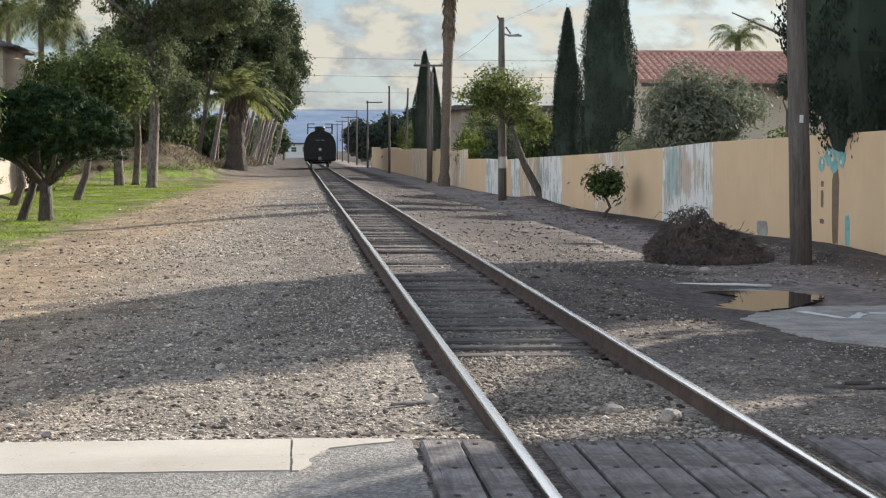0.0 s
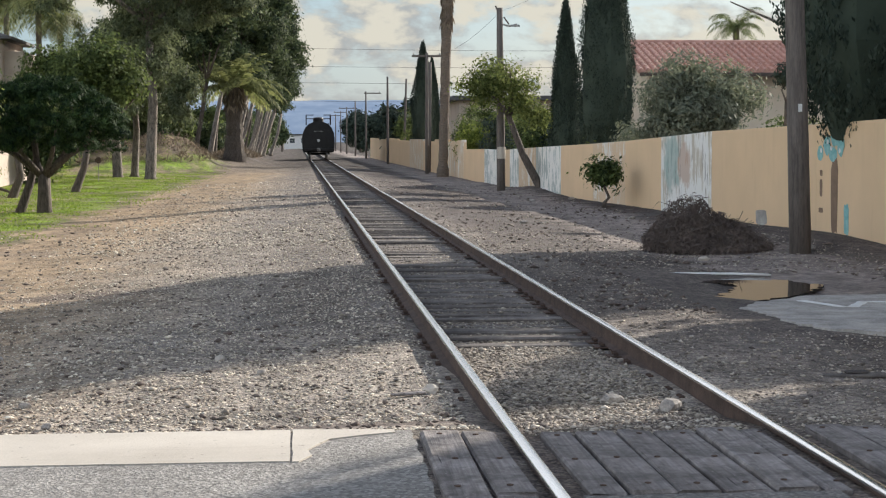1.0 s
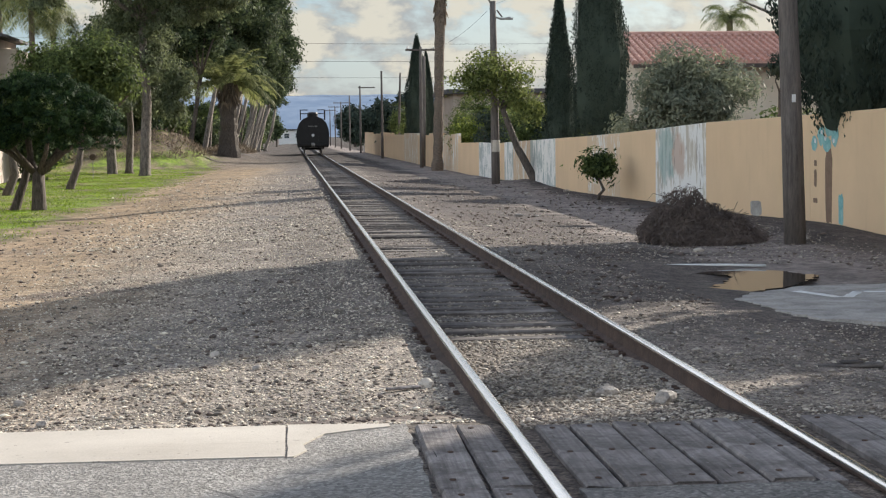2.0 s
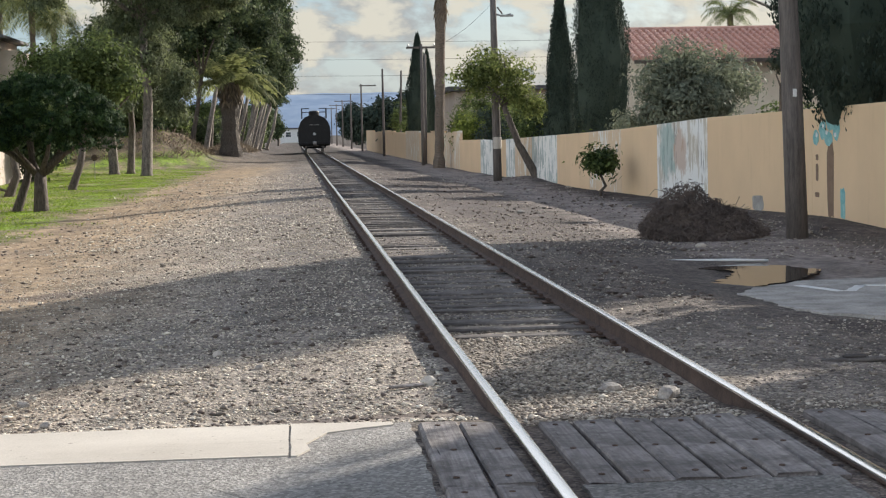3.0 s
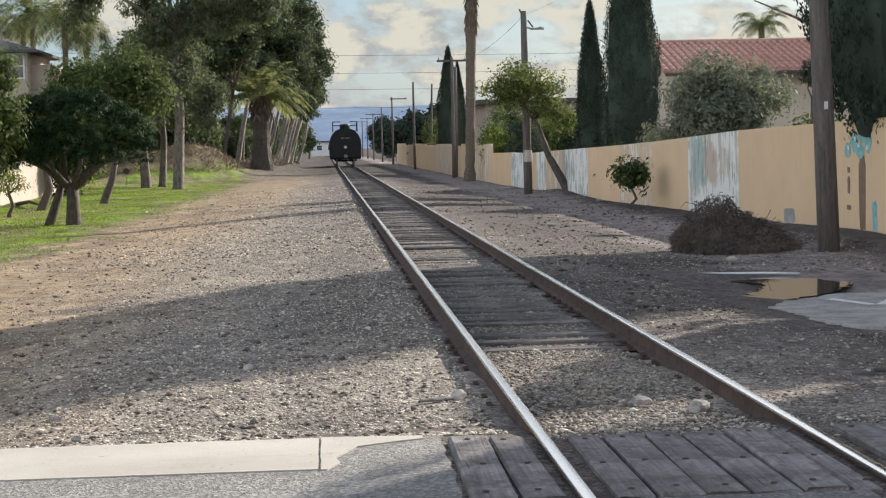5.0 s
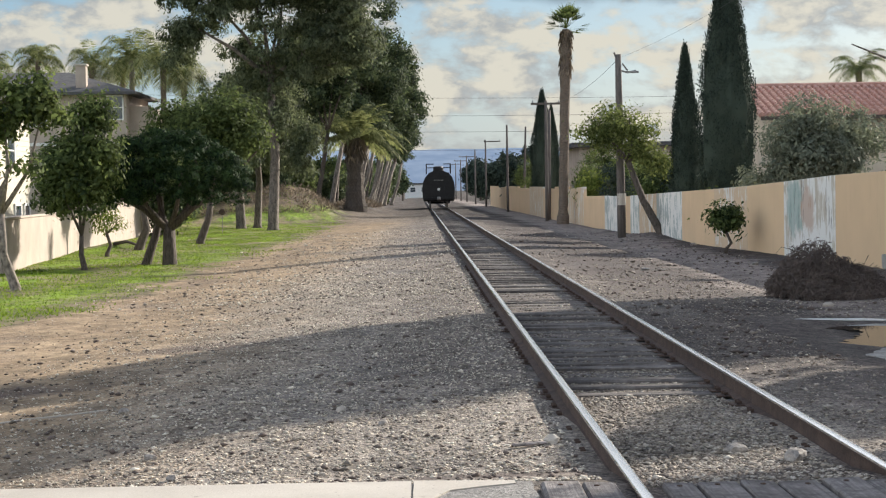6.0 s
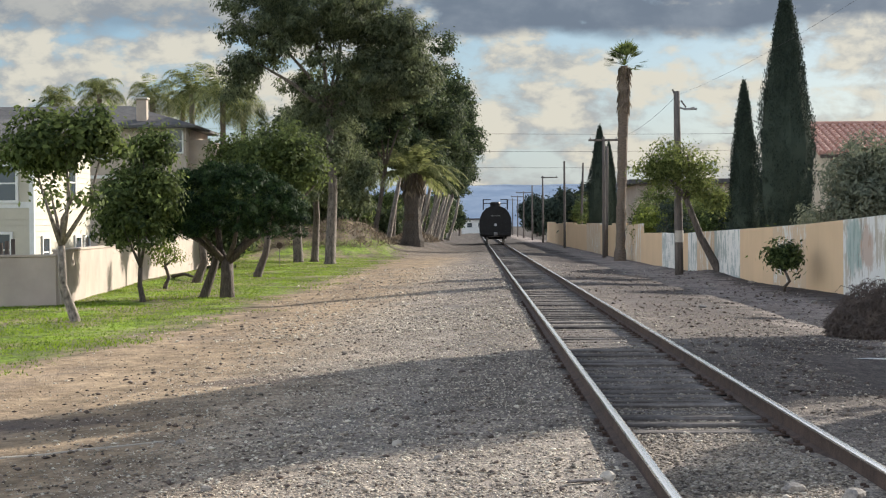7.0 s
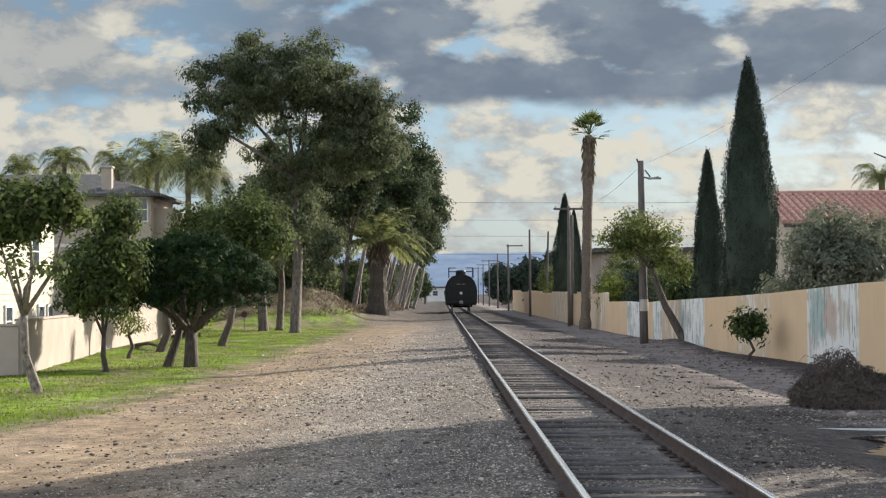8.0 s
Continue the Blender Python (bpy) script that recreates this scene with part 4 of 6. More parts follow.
# ---- houses ----
def window(bmf, bmg, x0, x1, z0, z1, y, w=0.09):
    box(bmf, (x0 - w, y - 0.05, z0 - w), (x0, y + 0.05, z1 + w))
    box(bmf, (x1, y - 0.05, z0 - w), (x1 + w, y + 0.05, z1 + w))
    box(bmf, (x0, y - 0.05, z1), (x1, y + 0.05, z1 + w))
    box(bmf, (x0, y - 0.05, z0 - w), (x1, y + 0.05, z0))
    box(bmf, (x0, y - 0.03, (z0 + z1) / 2 - 0.025), (x1, y + 0.03, (z0 + z1) / 2 + 0.025))
    box(bmg, (x0, y - 0.012, z0), (x1, y + 0.012, z1))


def add_window(house, x0, x1, z0, z1, y, turn=0.0, at=(0, 0, 0)):
    """A window with frame and pane, set on a wall of a house."""
    bmf, bmg = bmesh.new(), bmesh.new()
    window(bmf, bmg, x0, x1, z0, z1, y)
    m = Matrix.Translation(at) @ Matrix.Rotation(turn, 4, "Z")
    bmesh.ops.transform(bmf, matrix=m, verts=bmf.verts)
    bmesh.ops.transform(bmg, matrix=m, verts=bmg.verts)
    frame_ob = part("window", bmf, M["white"], house)
    part("pane", bmg, M["glass"], frame_ob)


def gable_roof(bm, x0, x1, y0, y1, z_eave, z_ridge, thick=0.18):
    """Two slopes, ridge along x."""
    ym = (y0 + y1) / 2
    for ya in (y0, y1):
        lo = [bm.verts.new(v) for v in ((x0, ya, z_eave), (x1, ya, z_eave), (x1, ym, z_ridge), (x0, ym, z_ridge))]
        hi = [bm.verts.new(v.co + Vector((0, 0, thick))) for v in lo]
        bm.faces.new(lo), bm.faces.new(hi[::-1])
        for k in range(4):
            j = (k + 1) % 4
            bm.faces.new((lo[k], lo[j], hi[j], hi[k]))
    bmesh.ops.recalc_face_normals(bm, faces=bm.faces)


def hip_roof(bm, x0, x1, y0, y1, z_eave, z_ridge, thick=0.18):
    """Four slopes over a fascia, ridge along x."""
    ym, run = (y0 + y1) / 2, (y1 - y0) / 2
    low = [bm.verts.new(v) for v in ((x0, y0, z_eave), (x1, y0, z_eave), (x1, y1, z_eave), (x0, y1, z_eave))]
    rim = [bm.verts.new(v.co + Vector((0, 0, thick))) for v in low]
    a, b = bm.verts.new((x0 + run, ym, z_ridge + thick)), bm.verts.new((x1 - run, ym, z_ridge + thick))
    bm.faces.new(low[::-1])
    for k in range(4):
        bm.faces.new((low[k], low[(k + 1) % 4], rim[(k + 1) % 4], rim[k]))
    for f in ((rim[0], rim[1], b, a), (rim[1], rim[2], b), (rim[2], rim[3], a, b), (rim[3], rim[0], a)):
        bm.faces.new(f)
    bmesh.ops.recalc_face_normals(bm, faces=bm.faces)


def red_house():
    x0, x1, y0, y1 = 13.1, 27.0, 74.0, 84.0
    h = thing("house", (x0, y0, -0.3), "stucco house with a red clay tile roof behind the wall", "house")
    bm = bmesh.new()
    box(bm, (0.3, 0.3, 0), (x1 - x0 - 0.3, y1 - y0 - 0.3, 5.0))
    for x in (0.3, x1 - x0 - 0.5):
        vs = [bm.verts.new(v) for v in ((x, 0.3, 5.0), (x, y1 - y0 - 0.3, 5.0), (x, (y1 - y0) / 2, 6.2))]
        ws = [bm.verts.new(v.co + Vector((0.2, 0, 0))) for v in vs]
        bm.faces.new(vs), bm.faces.new(ws[::-1])
        for k in range(3):
            bm.faces.new((vs[k], vs[(k + 1) % 3], ws[(k + 1) % 3], ws[k]))
    part("wall", bm, M["stucco"], h)
    bm = bmesh.new()
    gable_roof(bm, -0.35, x1 - x0 + 0.35, -0.6, y1 - y0 + 0.6, 4.85, 6.35, 0.1)
    roof = part("roof", bm, M["tile"], h)
    # barrel tile ribs, one run each
    ym = (y1 - y0) / 2
    run = Vector((0, ym + 0.6, 1.5))
    bm = bmesh.new()
    steps = 9
    for s in range(steps):
        a = Vector((0, -0.6, 4.97)) + run * (s / steps)
        b = Vector((0, -0.6, 4.97)) + run * ((s + 1) / steps)
        tube(bm, [a, b], [0.125, 0.10], 7, True)
    rib = bpy.data.meshes.new("tile_run")
    bm.to_mesh(rib)
    bm.free()
    rib.materials.append(M["tile"])
    for k in range(44):
        ob = new("tile_run", rib)
        ob.parent = roof
        ob.location = (-0.25 + 0.325 * k, 0, 0)
    bm = bmesh.new()
    tube(bm, [(-0.35, ym, 6.5), (x1 - x0 + 0.35, ym, 6.5)], [0.14, 0.14], 8)
    part("ridge", bm, M["tile"], roof)
    bm = bmesh.new()
    box(bm, (-0.3, -0.66, 4.74), (x1 - x0 + 0.3, -0.58, 4.9))
    part("gutter", bm, M["dark_trim"], h)
    add_window(h, 1.2, 2.0, 2.6, 3.8, 0.28)


def flat_house(x0, x1, y0, y1, z1, mat, label):
    h = thing("house", (x0, y0, -0.3), label, "house")
    w, d = x1 - x0, y1 - y0
    bm = bmesh.new()
    box(bm, (0, 0, 0), (w, d, z1 + 0.3))
    part("wall", bm, mat, h)
    bm = bmesh.new()
    box(bm, (-0.5, -0.5, z1 + 0.3), (w + 0.5, d + 0.5, z1 + 0.62), 0.04)
    part("roof", bm, M["shingle"], h)
    bm = bmesh.new()
    box(bm, (w * 0.62, 0.6, z1 + 0.62), (w * 0.62 + 1.3, 1.8, z1 + 1.25), 0.05)
    part("roof_unit", bm, M["steel"], h)
    for k in range(3):
        add_window(h, w * (0.15 + 0.3 * k), w * (0.15 + 0.3 * k) + 1.2, z1 - 1.6, z1 - 0.5, -0.02)
    return h


def satellite_dish(at):
    ob = thing("satellite_dish", at, "pale satellite dish on the flat roof", "satellite dish")
    bm = bmesh.new()
    lathe(bm, [(0.02, 0.0), (0.25, 0.05), (0.42, 0.16), (0.43, 0.18), (0.25, 0.08), (0.02, 0.03)], 18, "Y", at=(0, 0, 0.75))
    part("dish", bm, M["white"], ob)
    bm = bmesh.new()
    tube(bm, [(0, 0.02, 0), (0, 0.02, 0.75)], [0.035, 0.035], 6)
    part("mast", bm, M["steel"], ob)


def siding_house():
    """Cream clapboard house behind the garden wall; every board is proud of the one above."""
    x1, y0, y1, top = -16.2, 55.0, 63.2, 4.4
    w = 16.0
    h = thing("house", (x1, y0, -0.4), "cream clapboard house with white-framed windows", "house")
    bm = bmesh.new()
    box(bm, (-w, 0, 0), (0, y1 - y0, top + 0.4))
    part("wall", bm, M["siding"], h)
    for k in range(25):
        z = 0.1 + 0.19 * k
        for lo, hi in (((-w, -0.022, z), (0.0, -0.001, z + 0.185)), ((0.001, 0, z), (0.022, y1 - y0, z + 0.185))):
            bm = bmesh.new()
            box(bm, lo, hi)
            for v in bm.verts:
                if v.co.z > z + 0.1:
                    v.co.x = min(v.co.x, 0.006) if lo[0] > 0 else v.co.x
                    v.co.y = max(v.co.y, -0.006) if lo[0] < 0 else v.co.y
            part("clapboard", bm, M["siding"], h)
    bm = bmesh.new()
    box(bm, (-0.12, -0.035, 0), (0.035, 0.1, top + 0.4))
    part("corner_board", bm, M["white"], h)
    bm = bmesh.new()
    box(bm, (-w - 0.3, -0.03, 2.75), (0.03, -0.024, 2.95))
    part("band_board", bm, M["white"], h)
    bm = bmesh.new()
    gable_roof(bm, -w - 0.4, 0.5, -0.5, y1 - y0 + 0.5, top + 0.4, top + 1.3)
    part("roof", bm, M["shingle"], h)
    add_window(h, -1.6, -0.55, 3.0, 4.1, -0.03)
    add_window(h, -1.6, -0.75, 0.9, 1.9, -0.03)
    for a in (1.0, 5.6, 7.0):
        add_window(h, a, a + 0.8, 0.85, 1.75, 0.0, math.pi / 2, (0.03, 0, 0))
    add_window(h, 4.6, 5.6, 3.2, 4.2, 0.0, math.pi / 2, (0.03, 0, 0))
    # fence of dark pickets at the corner
    f = thing("fence", (-16.0, 46.6, -0.45), "short dark picket fence above the garden wall", "fence")
    for k in range(9):
        bm = bmesh.new()
        box(bm, (0.17 * k, -0.02, 1.0), (0.17 * k + 0.11, 0.02, 1.75 + 0.05 * (k % 3)))
        part("picket", bm, M["dark_trim"], f)
    bm = bmesh.new()
    box(bm, (-0.1, 0.02, 1.2), (1.6, 0.06, 1.3))
    box(bm, (0.0, 0.02, 0.0), (0.1, 0.1, 1.3))
    box(bm, (1.4, 0.02, 0.0), (1.5, 0.1, 1.3))
    part("rail", bm, M["dark_trim"], f)


def two_storey():
    h = thing("house", (-30.0, 110, -0.3), "tan two-storey stucco house with a grey shingle roof", "house")
    bm = bmesh.new()
    box(bm, (-14, 0, 0), (9.5, 9, 8.4))
    box(bm, (9.5, 1.2, 0), (10.7, 8, 7.7))
    part("wall", bm, M["stucco_pink"], h)
    bm = bmesh.new()
    hip_roof(bm, -14.5, 10.2, -0.7, 9.7, 8.4, 10.0)
    part("roof", bm, M["shingle"], h)
    bm = bmesh.new()
    box(bm, (6.25, 0.3, 8.4), (6.9, 1.0, 10.3), 0.03)
    chimney = part("chimney", bm, M["stucco_pink"], h)
    bm = bmesh.new()
    box(bm, (6.17, 0.2, 10.3), (6.98, 1.1, 10.42), 0.02)
    part("cap", bm, M["concrete"], chimney)
    bm = bmesh.new()
    box(bm, (-14.05, -0.06, 5.2), (9.55, -0.01, 5.4))
    part("band", bm, M["white"], h)
    add_window(h, 8.35, 9.25, 6.85, 8.3, -0.03)
    add_window(h, 3.2, 4.4, 6.5, 8.0, -0.03)
    add_window(h, 0.6, 1.6, 6.5, 8.0, -0.03)


red_house()
flat_house(8.6, 19.5, 112, 122, 4.3, M["stucco_pink"], "low flat-roofed stucco house beyond the cypresses")
flat_house(-5.2, 4.0, 425, 433, 3.2, M["white"], "pale low building far along the line")
satellite_dish((13.6, 112.8, 4.62))
siding_house()
two_storey()

# ---- trees and shrubs ----
def bare_branch(parent, pts, r):
    bm = bmesh.new()
    tube(bm, pts, [r, r * 0.7, r * 0.25], 6)
    tube(bm, [Vector(pts[1]), Vector(pts[1]) + Vector((-0.25, 0, 0.22))], [r * 0.5, r * 0.2], 5)
    part("bare_branch", bm, M["bark_pale"], parent)


def ring_blobs(rng, c, r, n, size, flat=1.0):
    """Overlapping lumps that make up an uneven crown."""
    out = []
    for _ in range(n):
        d = unit(rng, 1)[0]
        d = d * rng.uniform(0.35, 0.85) * (1 + 0.38 * noise.noise((d[0] * 1.4 + c[0] * 3, d[1] * 1.4 + c[2], d[2] * 1.4)))
        s = size * rng.uniform(0.7, 1.25)
        out.append((c[0] + d[0] * r[0], c[1] + d[1] * r[1], c[2] + d[2] * r[2], s, s, s * flat))
    return out


def cypress(at, top, r, seed, base=0.0, most=3600, label="dark narrow Italian cypress behind the wall", group="cypresses"):
    """A spire of upright sprays on a short trunk."""
    rng = np.random.default_rng(seed)
    ob = thing("cypress", at, label, "cypress", group)
    h = top - at[2]
    bm = bmesh.new()
    tube(bm, [(0, 0, -0.2), (0, 0, 0.4), (0, 0, h * 0.85)], [r * 0.28, r * 0.2, 0.04], 8)
    part("trunk", bm, M["bark"], ob)
    n = int(min(most, 520 * h * r))
    f = rng.random(n) ** 0.85
    z = base + (h - base) * f
    prof = r * np.minimum(1.0, (1 - f) * 1.9 + 0.03) ** 0.8 * np.minimum(1.0, 0.55 + f * 4.0)
    w = rng.random(n) * 2 * math.pi
    lump = 1 + 0.07 * np.sin(w * 3 + z * 1.7 + seed) + 0.05 * np.sin(w * 7 - z * 2.9)
    rad = prof * lump * rng.uniform(0.55, 1.0, n) ** 0.45
    seeds = np.stack([rad * np.cos(w), rad * np.sin(w), z], 1)
    pts = np.repeat(seeds, 10, 0) + rng.normal(size=(n * 10, 3)) * (0.03, 0.03, 0.12)
    quads("crown", leaf_faces(rng, pts, 0.11 if most < 1000 else 0.075 if most == 3600 else 0.1, 0.42, upward=1.8), len(pts), 4, M["cypress"], ob)
    # dense heart, so that no sky shows through the spire
    bm = bmesh.new()
    steps = [0, 0.06, 0.2, 0.4, 0.6, 0.8, 0.95]
    tube(bm, [(0, 0, base + (h - base) * s) for s in steps], [r * 0.87 * min(1.0, ((1 - s) * 1.9) ** 0.8) * min(1.0, 0.55 + s * 4) for s in steps], 10, True, 0.12, random.Random(seed))
    part("heart", bm, M["cypress"], ob)
    return ob


def umbrella_tree():
    """Low pine with a flat dome of dense needle clumps on forked stems."""
    rng = np.random.default_rng(41)
    ob = thing("umbrella_pine", (-9.25, 50.1, -0.42), "low dark-green umbrella pine with a forked trunk on the lawn", "tree")
    bm = bmesh.new()
    py = random.Random(4)
    tube(bm, [(0, 0, -0.2), (0, 0, 0.1), (0.02, 0, 0.55), (0.0, 0.05, 1.15)], [0.30, 0.22, 0.19, 0.17], 10, True, 0.1, py)
    for tip, r in [((-1.4, 0.2, 2.0), 0.12), ((1.3, -0.2, 2.0), 0.13), ((-0.5, 0.7, 2.6), 0.1), ((0.5, -0.6, 2.7), 0.1), ((-0.9, -0.5, 2.3), 0.09), ((0.9, 0.6, 2.5), 0.09)]:
        tube(bm, [(0, 0, 1.05), (tip[0] * 0.55, tip[1] * 0.5, 1.62 + abs(tip[0]) * 0.05), tip], [r * 0.9, r * 0.7, r * 0.3], 8, True, 0.08, py)
    tube(bm, [(-0.75, 0.15, -0.2), (-0.68, 0.15, 0.1), (-0.42, 0.25, 0.9), (-0.25, 0.35, 1.6), (-0.3, 0.4, 2.5)], [0.2, 0.15, 0.12, 0.1, 0.06], 8, True, 0.08, py)
    part("trunk", bm, M["bark"], ob, smooth=True)
    blobs = []
    for k in range(105):
        a, q = k * 2.39996, math.sqrt((k + 0.5) / 105)
        x, y = 2.4 * q * math.cos(a) - 0.05, 1.8 * q * math.sin(a)
        s = rng.uniform(0.26, 0.42)
        dome = 3.95 - 1.35 * q ** 2.5 + rng.uniform(-0.14, 0.12)
        blobs.append((x, y, dome - s * 0.6, s, s, s * 0.62))
    for k in range(110):
        a, q = rng.random() * 2 * math.pi, math.sqrt(rng.random())
        s = rng.uniform(0.24, 0.36)
        blobs.append((2.2 * q * math.cos(a) - 0.05, 1.75 * q * math.sin(a), rng.uniform(1.85, 2.45 + 0.7 * (1 - q)), s, s, s * 0.6))
    crown_mesh("crown", rng, blobs, M["dome"], ob, per=190, each=20, spread=0.045, size=0.11, slim=0.24, upward=0.9)
    return ob


def feather_palm(name, at, top, trunk_r, fronds, length, droop, label, seed, mat="frond", skirt=False, lean=(0, 0), category="palm tree", tilt=(0.15, 1.25), bark="palmbark", reach_by=0.24, comb=0.16):
    """A palm with arching pinnate fronds."""
    rng = np.random.default_rng(seed)
    ob = thing(name, at, label, category, "palm trees")
    h = top - at[2]
    bm = bmesh.new()
    n = max(5, int(h * 2.2))
    tube(bm, [(lean[0] * (k / n) ** 1.5, lean[1] * (k / n), h * k / n - (0.2 if k == 0 else 0)) for k in range(n + 1)],
         [trunk_r * (1.35 - 0.45 * min(1, k / n * 3) + (0.07 if k % 2 else -0.04)) for k in range(n + 1)], 12, True, 0.07, random.Random(seed))
    part("trunk", bm, M[bark], ob)
    hub = np.array((lean[0], lean[1], h))
    verts = []
    for k in range(fronds):
        a = 2 * math.pi * (k * 0.381966)
        up = rng.uniform(*tilt)
        ln = length * rng.uniform(0.85, 1.1)
        steps = 13
        pos, d = hub.copy(), np.array((math.cos(a) * math.cos(up), math.sin(a) * math.cos(up), math.sin(up)))
        pts = [pos.copy()]
        for s in range(steps):
            d = d + np.array((0, 0, -droop / steps * (0.4 + 1.6 * s / steps)))
            d /= np.linalg.norm(d)
            pos = pos + d * ln / steps
            pts.append(pos.copy())
        pts = np.array(pts)
        side = np.cross(pts[-1] - pts[0], (0, 0, 1.0))
        side /= max(np.linalg.norm(side), 1e-6)
        for s in range(steps):
            p, q = pts[s], pts[s + 1]
            verts.append([p + side * 0.02, q + side * 0.012, q - side * 0.012, p - side * 0.02])
            if s < 1:
                continue
            reach = length * reach_by * math.sin(math.pi * (0.12 + 0.86 * s / steps)) + 0.05
            for sg in (1, -1):
                for e in (0.0, 0.33, 0.66):
                    o = p + (q - p) * e
                    tip = o + side * sg * reach * rng.uniform(0.8, 1.1) + (q - p) * 1.1 + np.array((0, 0, -reach * rng.uniform(0.2, 0.75)))
                    w = (q - p) * comb
                    verts.append([o - w, (o + tip) / 2 - w * 0.8, tip, (o + tip) / 2 + w * 0.8])
    quads("crown", np.array(verts), len(verts), 4, M[mat], ob)
    if skirt:
        m = 260
        w = rng.random(m) * 2 * math.pi
        z = h - rng.random(m) ** 1.5 * 1.3
        o = np.stack([np.cos(w) * trunk_r * 1.0 + lean[0], np.sin(w) * trunk_r * 1.0, z], 1)
        quads("dry_skirt", leaf_faces(rng, o, 0.6, 0.22, droop=2.2), m, 4, M["dryfrond"], ob)
    return ob


def fan_palm(at, top, label, seed, lean=(0.3, 0)):
    """Tall palm: fan leaves in a tuft, dry leaf bases down the trunk."""
    rng = np.random.default_rng(seed)
    ob = thing("fan_palm", at, label, "palm tree", "palm trees")
    h = top - at[2] - 1.1
    bm = bmesh.new()
    n = 26
    tube(bm, [(lean[0] * (k / n), lean[1] * k / n, h * k / n - (0.2 if k == 0 else 0)) for k in range(n + 1)],
         [(0.34 if k < 2 else 0.25) + (0.02 if k % 2 else -0.012) + 0.05 * (k / n) ** 2 - (0.0 if k < n - 1 else 0.08) for k in range(n + 1)], 12, True, 0.08, random.Random(seed))
    part("trunk", bm, M["palmbark"], ob)
    hub = np.array((lean[0], lean[1], h + 0.05))
    verts = []
    for k in range(30):
        a, up = k * 2.39996, rng.uniform(0.45, 1.4) if k % 4 else rng.uniform(-0.15, 0.35)
        d = np.array((math.cos(a) * math.cos(up), math.sin(a) * math.cos(up), math.sin(up)))
        stem = rng.uniform(0.55, 0.85)
        c = hub + d * stem
        s = np.cross(d, (0, 0, 1.0))
        s /= max(np.linalg.norm(s), 1e-3)
        u = np.cross(s, d)
        verts.append([hub + s * 0.03, c + s * 0.015, c - s * 0.015, hub - s * 0.03])
        for j in range(13):
            w = -0.8 + 1.6 * j / 12
            e = d * math.cos(w) + s * math.sin(w) + u * 0.08
            tip = c + e * rng.uniform(0.5, 0.8) + np.array((0, 0, -0.12 * rng.random()))
            m = (c + tip) / 2
            o = np.cross(e, u)
            o /= max(np.linalg.norm(o), 1e-3)
            verts.append([c, m + o * 0.035, tip, m - o * 0.035])
    quads("crown", np.array(verts), len(verts), 4, M["broad"], ob)
    m = 420
    w = rng.random(m) * 2 * math.pi
    z = h - rng.random(m) ** 1.3 * 2.4
    o = np.stack([np.cos(w) * 0.27 + lean[0] * z / h, np.sin(w) * 0.27, z], 1)
    quads("dry_skirt", leaf_faces(rng, o, 0.42, 0.22, droop=2.6), m, 4, M["dryfrond"], ob)
    return ob


def eucalyptus(at, fork_z, blobs, tips, r0, seed, label, mat="euc", lean=0.0, **kw):
    opts = dict(per=30, each=34, spread=0.22, size=0.2, slim=0.38, droop=1.0, bend=0.35)
    opts.update(kw)
    return tree("eucalyptus", at, label, M["bark" if mat == "pine" else "bark_grey"], M[mat], (lean, 0.1, fork_z), tips, blobs, r0, seed, "tree", "eucalyptus trees", **opts)


# lawn side
rg = np.random.default_rng(77)
tree("young_tree", (-10.75, 37.4, -0.45), "slender young tree with a forked patchy trunk on the lawn", M["bark_patchy"], M["broad"], (-0.28, 0.0, 1.75),
     [(-0.9, 0.1, 3.6), (-0.2, 0.0, 4.2), (0.6, 0.2, 3.9), (-0.55, 0.1, 3.0), (0.1, -0.2, 2.9)],
     ring_blobs(rg, (-0.65, 0, 3.85), (0.95, 0.8, 0.9), 34, 0.30) + ring_blobs(rg, (0.55, 0, 4.1), (0.7, 0.7, 0.55), 20, 0.27) + [(-0.95, 0, 4.4, 0.5, 0.4, 0.35), (0.75, 0, 4.4, 0.5, 0.4, 0.3), (-0.5, 0.1, 2.8, 0.5, 0.4, 0.3), (0.3, 0, 2.75, 0.35, 0.3, 0.25)], 0.115, 11,
     per=34, each=20, spread=0.17, size=0.14, slim=0.55)
tree("bushy_tree", (-11.2, 47.4, -0.42), "bushy dark-leaved tree hanging low over the lawn", M["bark"], M["broad"], (-0.05, 0, 1.0),
     [(-0.6, 0, 3.2), (0.5, 0.1, 3.3), (0.1, -0.4, 4.2), (-0.2, 0.3, 2.4)],
     ring_blobs(rg, (-0.4, 0.2, 2.75), (1.2, 1.1, 1.2), 56, 0.42) + ring_blobs(rg, (0.25, -0.1, 4.1), (0.6, 0.6, 0.65), 18, 0.34) + ring_blobs(rg, (0.7, -0.2, 3.2), (0.35, 0.4, 0.8), 10, 0.30), 0.085, 12, per=56, each=22, spread=0.2, size=0.14, slim=0.5, droop=0.7)
tree("weeping_shrub", (-12.4, 57.5, -0.4), "light-green weeping shrub beside the garden wall", M["bark"], M["bright"], (0, 0, 0.8), [(-0.3, 0, 1.5), (0.3, 0, 1.6)],
     ring_blobs(rg, (0, 0, 1.25), (0.6, 0.5, 0.5), 10, 0.38), 0.07, 13, per=40, each=16, spread=0.12, size=0.11, slim=0.35, droop=1.2)
umbrella_tree()
